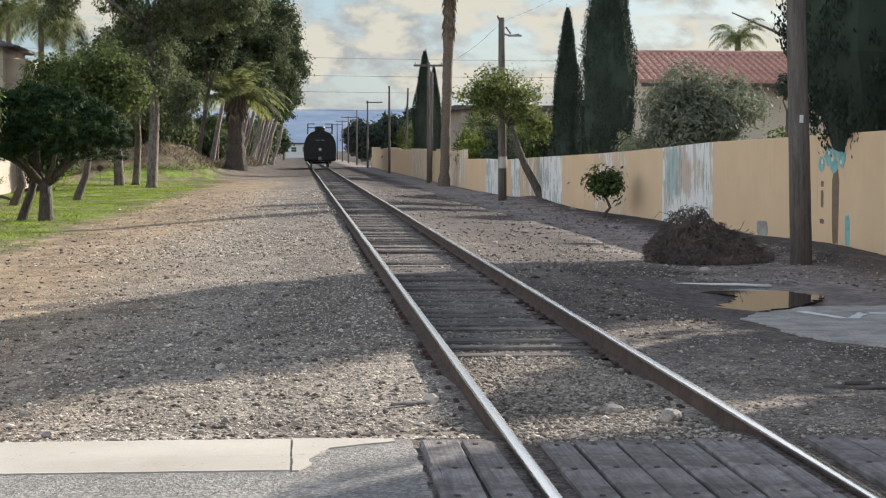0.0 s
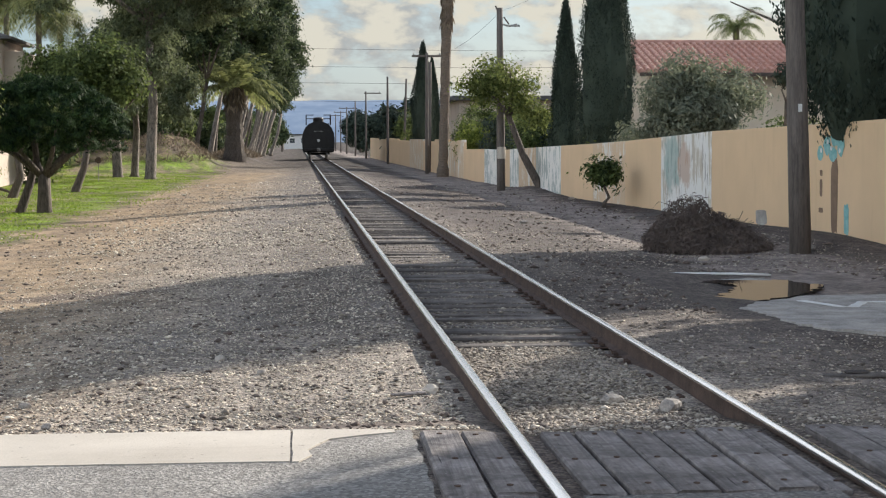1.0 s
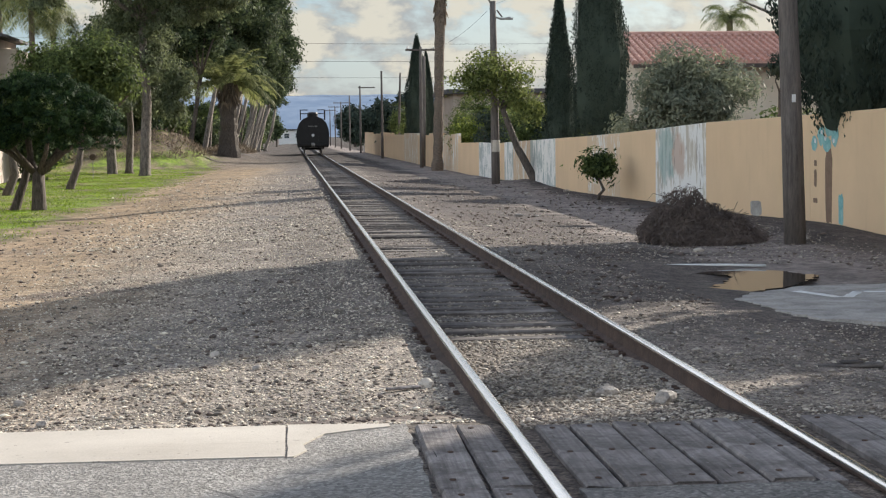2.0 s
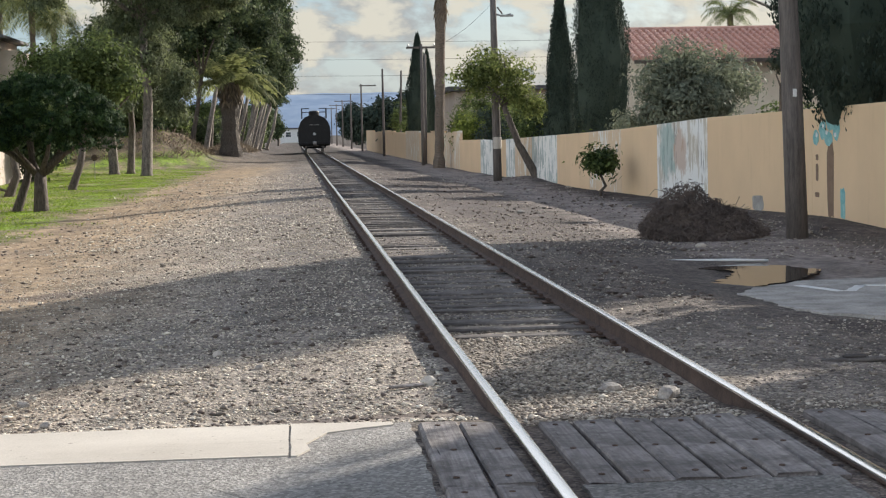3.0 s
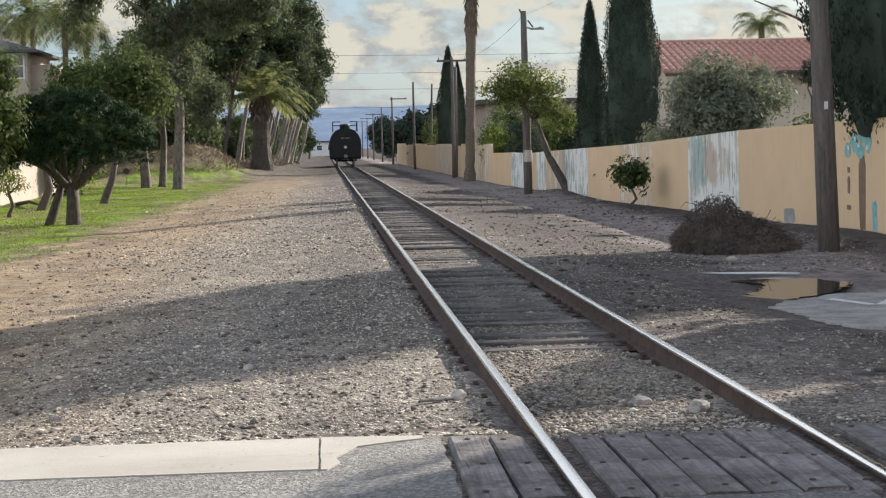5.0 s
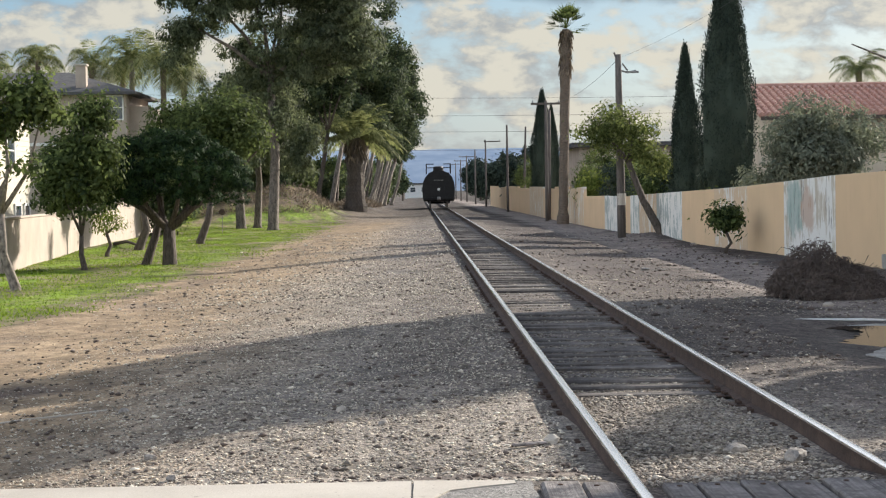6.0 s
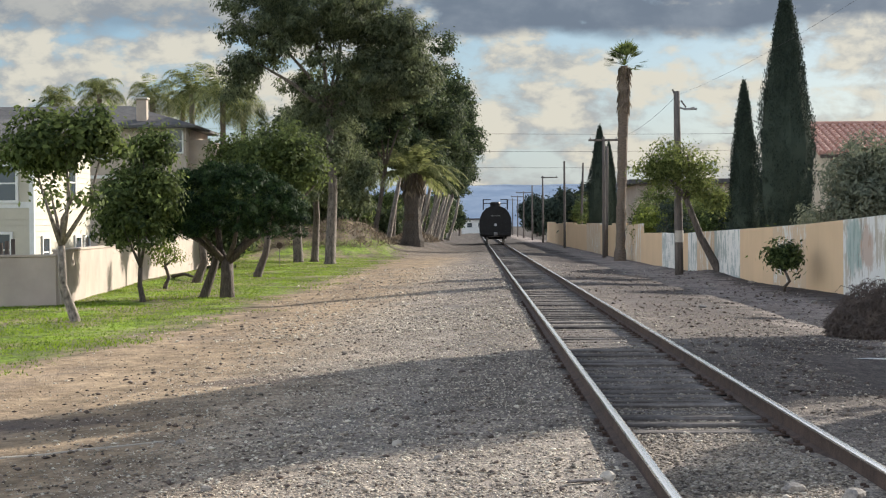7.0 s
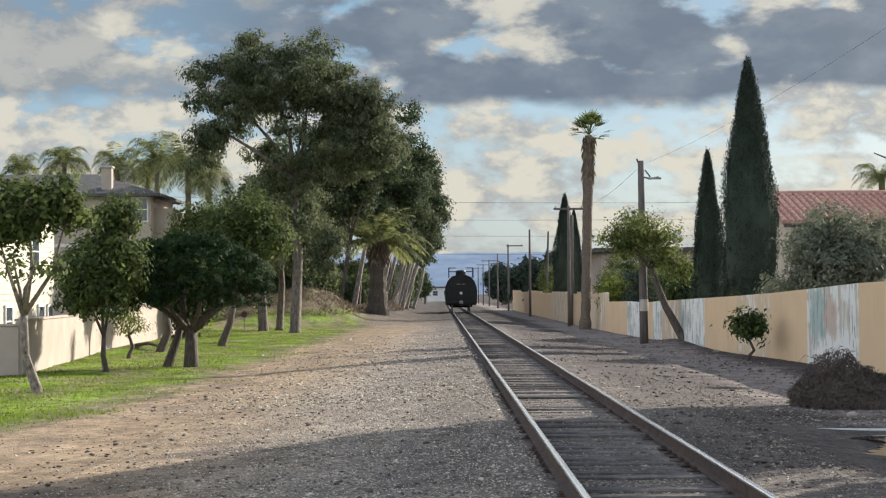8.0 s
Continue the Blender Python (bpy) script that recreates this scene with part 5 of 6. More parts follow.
tree("spreading_tree", (-12.2, 62.8, -0.4), "dark-leaved tree with several leaning stems", M["bark"], M["broad"], (0.2, 0, 1.6),
     [(-0.4, 0.3, 3.2), (0.8, 0, 3.8), (1.4, 0.3, 3.4)],
     ring_blobs(rg, (0.5, 0.5, 3.3), (1.4, 1.3, 1.0), 24, 0.5), 0.17, 14, per=60, each=28, spread=0.17, size=0.12, slim=0.5, droop=0.3, bend=0.3)
tree("spreading_tree", (-10.9, 70.3, -0.38), "broad dark-green tree with a leaning trunk", M["bark"], M["broad"], (0.5, 0, 1.9),
     [(-2.4, 0.2, 4.0), (-0.6, 0, 5.2), (1.2, 0, 5.2), (2.8, 0, 4.2)], ring_blobs(rg, (0.3, 0.4, 4.6), (3.0, 1.8, 1.6), 96, 0.58), 0.17, 15, per=44, each=24, spread=0.2, size=0.16, slim=0.5, droop=0.3)

# tall eucalyptus with an open crown
eucalyptus((-9.86, 93.0, -0.35), 8.2, ring_blobs(rg, (-0.9, 0, 13.7), (5.8, 3.2, 3.1), 118, 0.74, 0.75) + ring_blobs(rg, (3.3, 0.2, 12.4), (2.4, 1.8, 1.9), 26, 0.7, 0.8) + ring_blobs(rg, (4.4, 0.2, 10.6), (1.6, 1.5, 2.0), 18, 0.65) + ring_blobs(rg, (1.7, 0.2, 10.0), (3.6, 2.4, 2.6), 46, 0.7, 0.75) + ring_blobs(rg, (-4.8, 0, 10.2), (1.3, 1.2, 1.9), 18, 0.55)
           + ring_blobs(rg, (-1.2, 0.5, 9.0), (2.0, 1.5, 1.9), 14, 0.6) + ring_blobs(rg, (0.2, 0, 6.6), (1.3, 1.2, 1.6), 12, 0.55) + ring_blobs(rg, (1.7, 0, 4.6), (1.3, 0.9, 1.7), 22, 0.45) + ring_blobs(rg, (-1.0, 0, 4.8), (0.9, 0.7, 1.2), 10, 0.42) + ring_blobs(rg, (-2.7, 0, 7.2), (2.0, 1.4, 1.3), 9, 0.42),
           [(-4.6, 0, 11.4), (-3.8, 0.4, 13.4), (-1.6, 0, 14.4), (0.8, 0.2, 13.4), (2.8, 0, 11.0), (3.6, 0.3, 9.0), (0.6, -0.5, 11.5)], 0.30, 21,
           "tall eucalyptus with a pale trunk and an open crown")
eucalyptus((-12.1, 98.2, -0.35), 5.0, ring_blobs(rg, (0.9, 0, 6.3), (2.2, 1.8, 1.6), 18, 0.7) + ring_blobs(rg, (-0.4, -0.6, 4.6), (2.0, 1.2, 1.7), 20, 0.55), [(-0.6, 0, 6.5), (0.8, 0, 7.6), (2.2, 0.2, 7.0)], 0.27, 22, "stout eucalyptus with a dark crown")
eucalyptus((-11.3, 99.5, -0.3), 5.2, ring_blobs(rg, (0.4, 0, 7.0), (2.2, 2.0, 2.2), 18, 0.85) + ring_blobs(rg, (1.2, -0.8, 4.6), (1.9, 1.0, 1.6), 18, 0.5), [(-1.0, 0, 8.0), (0.6, 0, 9.0)], 0.22, 23, "eucalyptus with a split trunk")
eucalyptus((-13.6, 108, 1.2), 3.6, ring_blobs(rg, (0.2, 0, 4.8), (2.6, 2.0, 1.6), 20, 0.7), [(-1.2, 0, 5.4), (1.2, 0, 6.2)], 0.25, 24, "eucalyptus on the earth bank")
# row of big trees along the bank, dense and dark
for k, (x, y, z0, cx, cz, rx, rz, nb, fk, r0) in enumerate([(-9.2, 122, 1.0, 0.5, 10.5, 4.4, 4.6, 40, 5.4, 0.34), (-8.4, 134, 1.2, 1.3, 11.2, 4.6, 5.4, 46, 5.6, 0.34), (-8.2, 146, 1.2, 1.9, 11.6, 4.8, 5.6, 46, 6.0, 0.33),
                                                              (-7.8, 156, 1.2, 2.2, 10.0, 4.3, 5.0, 36, 6.0, 0.32), (-7.6, 166, 1.1, 2.3, 9.4, 4.0, 4.6, 30, 6.0, 0.32), (-7.4, 176, 1.0, 2.4, 8.6, 3.6, 4.0, 26, 5.8, 0.30),
                                                              (-7.2, 188, 0.8, 2.3, 7.8, 3.2, 3.6, 22, 5.4, 0.28), (-12.5, 138, 2.0, -1.0, 8.4, 4.6, 5.0, 34, 4.5, 0.34), (-11.5, 160, 2.0, -0.5, 9.6, 5.0, 5.4, 36, 5, 0.34)]):
    r2 = np.random.default_rng(300 + k)
    eucalyptus((x, y, z0 - 0.5), fk, ring_blobs(r2, (cx, 0, cz), (rx, rx * 0.8, rz), int(nb * 1.12), 1.05), [(cx - rx * 0.5, 0, cz), (cx, 0.4, cz + rz * 0.5), (cx + rx * 0.5, 0, cz - rz * 0.1), (cx + rx * 0.2, -0.5, cz - rz * 0.3)], r0 * 0.55, 310 + k,
               "tall dense evergreen in the row beside the track", "pine", lean=0.9, per=26, each=24, spread=0.28, size=0.27, slim=0.5, upward=0.2, droop=0.0)
# dark trunk bark stands in for shade, the lighter plume fronds for sunlight
feather_palm("date_palm", (-6.45, 124, 0.1), 5.5, 0.66, 36, 4.1, 1.3, "stocky date palm with arching fronds on the earth bank", 61, tilt=(0.05, 1.3), bark="bark", skirt=True, reach_by=0.14, comb=0.3, mat="plume")
# slender leaning stems crowded along the edge of the bank
for k in range(13):
    r2 = np.random.default_rng(900 + k)
    x, y, z = -8.3 + 0.24 * k + r2.uniform(-0.4, 0.4), 132 + 5.5 * k, 0.15
    lean, up = r2.uniform(1.0, 2.0), r2.uniform(4.6, 5.6)
    tree("leaning_evergreen", (x, y, z), "slender evergreen with a bare leaning trunk in the crowded row", M["bark_pale"], M["pine"], (lean, 0.2, up), [(lean + 0.5, 0.2, up + 2.4), (lean - 0.4, 0, up + 2.0)],
         ring_blobs(r2, (lean + 0.2, 0, up + 1.9), (1.6, 1.5, 1.8), 12, 0.75), r2.uniform(0.17, 0.26), 920 + k, group="row of leaning evergreens", per=26, each=22, spread=0.26, size=0.26, slim=0.5, bend=0.2)
for k, (x, y, top, ln) in enumerate([(-28.7, 122, 11.3, 2.7), (-25.1, 123, 11.1, 2.7), (-21.9, 121, 11.1, 3.2), (-18.4, 112, 10.0, 3.4), (-33.0, 127, 11.0, 2.3), (-17.6, 116, 9.6, 2.6), (-23.4, 126, 11.0, 2.4)]):
    feather_palm("queen_palm", (x, y, -0.3), top, 0.2, 28, ln, 2.9, "tall queen palm with drooping fronds behind the houses", 70 + k, tilt=(0.1, 1.45), mat="plume")
# dense undergrowth on the bank behind the row
for k, (x, y, r, top) in enumerate([(-12.5, 118, 2.2, 4.6), (-15.5, 114, 2.4, 5.2), (-10.5, 150, 2.6, 4.6), (-13.5, 128, 3.0, 5.4), (-10.0, 172, 2.6, 5.0), (-18.5, 122, 3.0, 5.6), (-8.8, 196, 2.6, 5.0), (-11.5, 186, 3.0, 6.0), (-16.5, 98, 2.6, 4.6), (-15.0, 86, 2.2, 4.4), (-7.6, 214, 2.6, 4.6), (-9.0, 232, 3, 6), (-9.4, 140, 1.8, 3.6), (-11.5, 134, 2.0, 4.2), (-14.5, 142, 2.6, 5.0), (-17.5, 136, 2.8, 5.5), (-21, 134, 3.0, 6.0), (-8.6, 162, 1.8, 4.0), (-8.2, 182, 2.0, 4.4)]):
    r2 = np.random.default_rng(800 + k)
    tree("undergrowth", (x, y, ground_height(x, y) - 0.1), "dark evergreen undergrowth on the bank", M["bark"], M["broad" if k % 3 else "pine"], (0, 0, top * 0.3), [(-r * 0.4, 0, top * 0.6), (r * 0.4, 0, top * 0.6)],
         ring_blobs(r2, (0, 0, top * 0.5), (r, r * 0.8, top * 0.42), 22, r * 0.36), 0.16, 820 + k, category="shrub", group="undergrowth", per=22, each=20, spread=0.3, size=0.26, slim=0.55)
# far greenery along the line
for k, (x, y, r, top) in enumerate([(-8.0, 250, 3.0, 7.0), (-6.6, 262, 1.6, 6.0), (-4.9, 330, 1.1, 6.6), (-13, 270, 5, 9), (-9, 340, 5, 9), (8.8, 176, 2.4, 5.9), (10.4, 184, 3.2, 6.6), (12.5, 205, 3.6, 6.0), (9.5, 250, 3.0, 6.8), (9.0, 300, 3.2, 7.4), (11.0, 350, 4, 8)]):
    r2 = np.random.default_rng(400 + k)
    # right-hand trees take the darker cypress leaves in place of backlit shade
    tree("shade_tree", (x, y, -0.3), "rounded dark tree far along the line", M["bark"], M["cypress" if k > 4 else "pine"], (0, 0, top * 0.35), [(-r * 0.4, 0, top * 0.7), (r * 0.4, 0, top * 0.7)],
         ring_blobs(r2, (0, 0, top * 0.5), (r, r, top * 0.46), 24, r * 0.34), 0.22, 420 + k, group="far trees", per=16, each=18, spread=0.4, size=0.45, slim=0.6)

# wall side
cypress((8.95, 60.2, -0.3), 9.7, 0.98, 51, 1.2)
cypress((8.12, 64.2, -0.3), 6.8, 0.56, 52, 1.0)
cypress((7.55, 130, -0.3), 9.0, 0.95, 53, 1.0)
cypress((8.4, 132, -0.3), 7.9, 0.62, 54, 1.0)
# entries after the fourth stand out of view, added to cast shade on the track
for k, (x, y, top, r) in enumerate([(9.5, 32.8, 11.0, 1.95), (11.4, 30.8, 12.0, 2.0), (11.3, 34.6, 11.5, 1.9), (10.8, 29.0, 12.0, 1.8), (10.4, 18.9, 10.0, 1.6), (10.6, 15.8, 9.5, 1.6), (10.8, 12.7, 9.0, 1.5), (10.8, 9.6, 9.0, 1.5), (10.1, 22.3, 6.0, 2.05), (10.3, 25.5, 4.0, 1.3)]):
    cypress((x, y, -0.3), top, r, 500 + k, 2.1 if k else 1.95, (6000, 1500, 1500, 1800)[k] if k < 4 else 900, "thick dark cypress hanging over the boundary wall", "cypress hedge")
tree("small_tree", (6.96, 49.6, -0.3), "small round-headed tree beside the wall", M["bark"], M["broad"], (0.02, 0, 0.6), [(-0.35, 0, 1.0), (0.3, 0, 1.05), (0, 0.1, 1.2)],
     ring_blobs(rg, (0, 0, 1.05), (0.6, 0.5, 0.42), 26, 0.24), 0.05, 31, per=70, each=14, spread=0.1, size=0.14, slim=0.5)
tree("leaning_tree", (7.25, 64.6, -0.3), "leaning tree with a bent trunk against the wall", M["bark"], M["ficus"], (-1.25, 0.0, 2.9), [(-2.1, 0, 4.0), (-1.2, 0, 4.6), (-0.6, 0.2, 3.8), (-1.7, -0.3, 3.4)],
     ring_blobs(rg, (-1.75, 0, 4.3), (1.45, 1.1, 0.85), 40, 0.30) + ring_blobs(rg, (-0.75, 0, 3.6), (0.8, 0.7, 0.8), 22, 0.34) + ring_blobs(rg, (-0.25, 0, 2.85), (0.6, 0.5, 0.5), 12, 0.30) + ring_blobs(rg, (-2.5, 0, 3.9), (0.7, 0.6, 0.5), 12, 0.30), 0.16, 32, per=30, each=16, spread=0.24, size=0.125, slim=0.5, bend=0.1)
tree("grey_shrub_tree", (11.0, 55.5, -0.3), "large grey-green shrub above the wall", M["bark"], M["olive"], (0, 0, 1.4), [(-1.2, 0, 3.0), (1.2, 0, 3.6), (0.2, 0, 4.2)],
     ring_blobs(rg, (0.2, 0, 3.1), (2.3, 1.4, 1.7), 44, 0.72) + ring_blobs(rg, (-1.6, 0, 2.0), (0.9, 0.8, 0.7), 8, 0.5), 0.14, 33, category="shrub", per=46, each=24, spread=0.2, size=0.15, slim=0.4, upward=0.3)
for k, (x, y, r, top, m) in enumerate([(7.9, 70, 0.9, 3.4, "broad"), (8.7, 68, 1.2, 2.9, "cypress"), (7.7, 83, 1.1, 3.3, "cypress"), (7.7, 92, 1.4, 3.5, "bright"), (9.5, 86, 1.5, 3.9, "broad"), (7.9, 96, 1.6, 3.4, "broad"), (9.2, 57, 0.8, 2.5, "olive"), (12.8, 50, 1.3, 3.0, "broad"), (8.2, 59.0, 0.42, 2.0, "bright"), (9.6, 104, 1.8, 3.6, "olive"),
                                      (8.2, 140, 1.8, 4.2, "broad"), (9.0, 103, 1.8, 5.0, "broad"), (11.6, 104, 1.9, 5.2, "pine"), (14.2, 104, 1.9, 5.1, "broad"), (17.0, 104, 1.9, 5.0, "pine"), (9.4, 92, 1.6, 4.3, "broad"), (11.4, 96, 1.9, 4.6, "broad"), (13.6, 97, 1.9, 4.7, "olive"), (8.6, 76, 1.3, 3.6, "broad"), (10.6, 74, 1.5, 3.4, "cypress"), (12.0, 80, 1.6, 3.8, "broad"), (8.6, 160, 2.0, 5.0, "broad"), (10.2, 66, 1.6, 2.9, "broad")]):
    r2 = np.random.default_rng(600 + k)
    tree("shrub", (x, y, -0.3), {"broad": "dark leafy shrub behind the wall", "cypress": "blackish conifer shrub behind the wall", "pine": "dense evergreen shrub behind the wall", "bright": "sunlit yellow-green shrub over the wall", "olive": "grey-green shrub behind the wall"}[m], M["bark"], M[m],
         (0, 0, top * 0.4), [(-r * 0.4, 0, top * 0.7), (r * 0.4, 0, top * 0.7)], ring_blobs(r2, (0, 0, top * 0.6), (r * 0.85, r * 0.8, top * 0.36), 20, r * 0.36), 0.08, 620 + k, category="shrub", group="shrubs", per=34, each=18, spread=0.16, size=0.14, slim=0.55)
fan_palm((5.9, 93.0, -0.3), 11.35, "tall fan palm with a shaggy trunk", 62)
feather_palm("queen_palm", (23.4, 98, -0.3), 8.2, 0.2, 22, 2.0, 1.9, "queen palm behind the red-roofed house", 90)


# ---- brush pile ----
def pile_height(x, y):
    h = 0.84 * math.exp(-((x + 0.25) / 0.55) ** 2 - (y / 0.6) ** 2) + 0.42 * math.exp(-((x - 0.55) / 0.5) ** 2 - (y / 0.6) ** 2) + 0.3 * math.exp(-((x + 0.85) / 0.4) ** 2 - (y / 0.6) ** 2)
    return h * (1 + 0.35 * noise.noise((x * 4, y * 4, 1.0))) + 0.05


def brush_pile():
    rng = np.random.default_rng(8)
    ob = thing("brush_pile", (5.2, 29.6, -0.32), "heap of dead brown branches on the ground", "brush pile")
    bm = bmesh.new()
    py = random.Random(8)
    for k in range(320):
        a, q = py.random() * 2 * math.pi, math.sqrt(py.random())
        x, y = 1.12 * q * math.cos(a), 0.95 * q * math.sin(a)
        h = pile_height(x, y) * py.uniform(0.2, 1.0)
        d = Vector((py.uniform(-1, 1), py.uniform(-1, 1), py.uniform(-0.5, 0.45))).normalized()
        ln = py.uniform(0.15, 0.5)
        c = Vector((x, y, h + 0.03))
        p, q2 = c - d * ln / 2, c + d * ln / 2
        p.z, q2.z = max(p.z, 0.02), max(q2.z, 0.02)
        tube(bm, [p, (p + q2) / 2 + Vector((py.uniform(-1, 1), py.uniform(-1, 1), py.uniform(-0.3, 1))) * 0.12, q2], [0.007, 0.005, 0.003], 3, False)
    tagged(part("brushwood", bm, M["twig"], ob), kind="stuff")
    n = 38000
    a, q = rng.random(n) * 2 * math.pi, np.sqrt(rng.random(n))
    x, y = 1.12 * q * np.cos(a), 0.95 * q * np.sin(a)
    z = np.array([pile_height(c, e) for c, e in zip(x, y)]) * rng.uniform(0.1, 1.0, n) ** 0.6 + 0.02
    quads("dead_leaves", leaf_faces(rng, np.stack([x, y, z], 1), 0.09, 0.16, droop=0.9), n, 4, M["twig"], ob)


brush_pile()
hedge = [o for o in scene.objects if o.name.startswith("cypress") and abs(o.location.x - 9.5) < 0.01][0]
bare_branch(hedge, [(-0.6, 1.2, 4.1), (-1.6, 1.3, 4.25), (-2.75, 1.4, 4.75)], 0.05)
tree("topiary", (9.95, 41.2, -0.3), "clipped round dark shrub on a thin stem", M["bark"], M["cypress"], (0, 0, 2.9), [(0, 0, 3.5), (0.1, 0, 3.4)], [(0, 0, 3.55, 0.34, 0.34, 0.34), (0, 0, 3.55, 0.2, 0.2, 0.2)], 0.05, 95, category="shrub", per=600, each=18, spread=0.04, size=0.08, slim=0.5)

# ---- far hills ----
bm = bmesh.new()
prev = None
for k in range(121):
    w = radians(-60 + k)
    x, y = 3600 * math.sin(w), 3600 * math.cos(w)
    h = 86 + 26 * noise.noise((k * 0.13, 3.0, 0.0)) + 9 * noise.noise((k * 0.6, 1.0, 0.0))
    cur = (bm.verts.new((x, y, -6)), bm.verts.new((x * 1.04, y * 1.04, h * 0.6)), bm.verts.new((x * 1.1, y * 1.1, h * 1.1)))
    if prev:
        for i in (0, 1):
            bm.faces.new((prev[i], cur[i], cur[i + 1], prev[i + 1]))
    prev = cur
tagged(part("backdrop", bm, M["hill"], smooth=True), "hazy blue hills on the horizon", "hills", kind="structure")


# ---- white car waiting on the road ----
def car(at, turn):
    ob = thing("car", at, "white sedan waiting on the road beside the rails", "car")
    ob.rotation_euler = (0, 0, turn)
    bm = bmesh.new()
    side = [(-2.2, 0.35), (-2.28, 0.62), (-2.2, 0.86), (-1.5, 0.98), (-1.0, 1.02), (-0.35, 1.40), (0.2, 1.46), (0.9, 1.42), (1.7, 1.08), (2.2, 1.02), (2.3, 0.7), (2.2, 0.32)]
    rows = []
    for f, sq in ((-1, 0.0), (-0.92, 1.0), (0.92, 1.0), (1, 0.0)):
        rows.append([bm.verts.new((x * (1 if sq else 0.985), f * (0.9 if z < 1.05 else 0.9 - (z - 1.05) * 0.62), z - (0 if sq else 0.03))) for x, z in side])
    n = len(side)
    for a, b in zip(rows, rows[1:]):
        for k in range(n):
            bm.faces.new((a[k], a[(k + 1) % n], b[(k + 1) % n], b[k]))
    bm.faces.new(rows[0])
    bm.faces.new(rows[-1][::-1])
    bmesh.ops.recalc_face_normals(bm, faces=bm.faces)
    bmesh.ops.bevel(bm, geom=list(bm.edges), offset=0.03, segments=2, affect="EDGES")
    body = part("body", bm, M["car"], ob, smooth=True)
    for s in (-1, 1):
        bm = bmesh.new()
        vs = [bm.verts.new(v) for v in ((-0.95, s * 0.915, 1.04), (1.45, s * 0.915, 1.06), (0.8, s * 0.70, 1.36), (-0.3, s * 0.70, 1.36))]
        bm.faces.new(vs)
        bmesh.ops.solidify(bm, geom=bm.faces, thickness=0.02)
        part("side_window", bm, M["glass"], ob)
        bm = bmesh.new()
        box(bm, (-2.27, s * 0.6 - 0.2, 0.62), (-2.18, s * 0.6 + 0.2, 0.78), 0.03)
        part("headlight", bm, M["glass"], ob)
        bm = bmesh.new()
        box(bm, (-0.95, s * 1.0 - 0.1, 0.98), (-0.8, s * 1.0 + 0.1, 1.12), 0.04)
        part("mirror", bm, M["car"], ob)
        for x in (-1.4, 1.35):
            bm = bmesh.new()
            lathe(bm, [(0.2, -0.1), (0.31, -0.1), (0.33, -0.06), (0.33, 0.06), (0.31, 0.1), (0.2, 0.1)], 24, at=(0, 0, 0), axis="Y")
            wheel = part("wheel", bm, M["wire"], ob, "black tyre")
            wheel.location = (x, s * 0.84, 0.33)
            bm = bmesh.new()
            lathe(bm, [(0.2, -0.105), (0.2, 0.105)], 16, "Y")
            part("rim", bm, M["steel"], wheel)
    bm = bmesh.new()
    vs = [bm.verts.new(v) for v in ((-1.02, -0.78, 1.05), (-1.02, 0.78, 1.05), (-0.38, 0.62, 1.42), (-0.38, -0.62, 1.42))]
    bm.faces.new(vs)
    bmesh.ops.solidify(bm, geom=bm.faces, thickness=0.02)
    part("windscreen", bm, M["glass"], ob)


car((6.2, 4.6, -0.036), 0.0)

# ---- loose stones, grass, planks and ties ----
def scatter(name, n, xr, yr, size, mat, label, category, seed, keep=None, lift=0.3):
    """Many small angular stones lying on the ground as one mesh."""
    rng = np.random.default_rng(seed)
    x = rng.uniform(*xr, n)
    y = yr[0] + (yr[1] - yr[0]) * rng.random(n) ** 1.7
    if keep is not None:
        ok = keep(x, y)
        x, y = x[ok], y[ok]
    n = len(x)
    z = np.array([ground_height(a, b) for a, b in zip(x, y)])
    s = size * rng.lognormal(0, 0.38, n)
    base = np.array([(1, 0, 0), (0, 1, 0), (-1, 0, 0), (0, -1, 0), (0, 0, 1), (0, 0, -1)], float)
    v = base[None] * rng.uniform(0.55, 1.25, (n, 6, 1)) + rng.normal(size=(n, 6, 3)) * 0.18
    w = rng.random(n) * 2 * math.pi
    c, sn = np.cos(w)[:, None], np.sin(w)[:, None]
    vx, vy = v[:, :, 0] * c - v[:, :, 1] * sn, v[:, :, 0] * sn + v[:, :, 1] * c
    v = np.stack([vx, vy, v[:, :, 2] * 0.45], 2) * s[:, None, None] + np.stack([x, y, z + s * lift], 1)[:, None]
    tri = np.array([(0, 1, 4), (1, 2, 4), (2, 3, 4), (3, 0, 4), (1, 0, 5), (2, 1, 5), (3, 2, 5), (0, 3, 5)])
    faces = (tri[None] + 6 * np.arange(n)[:, None, None]).reshape(-1, 3)
    me = bpy.data.meshes.new(name)
    me.vertices.add(n * 6)
    me.vertices.foreach_set("co", v.astype(np.float32).ravel())
    me.loops.add(len(faces) * 3)
    me.loops.foreach_set("vertex_index", faces.astype(np.int32).ravel())
    me.polygons.add(len(faces))
    me.polygons.foreach_set("loop_start", np.arange(0, len(faces) * 3, 3, dtype=np.int32))
    me.update()
    me.validate()
    return tagged(link_mesh(name, me, mat), label, category, kind="stuff")


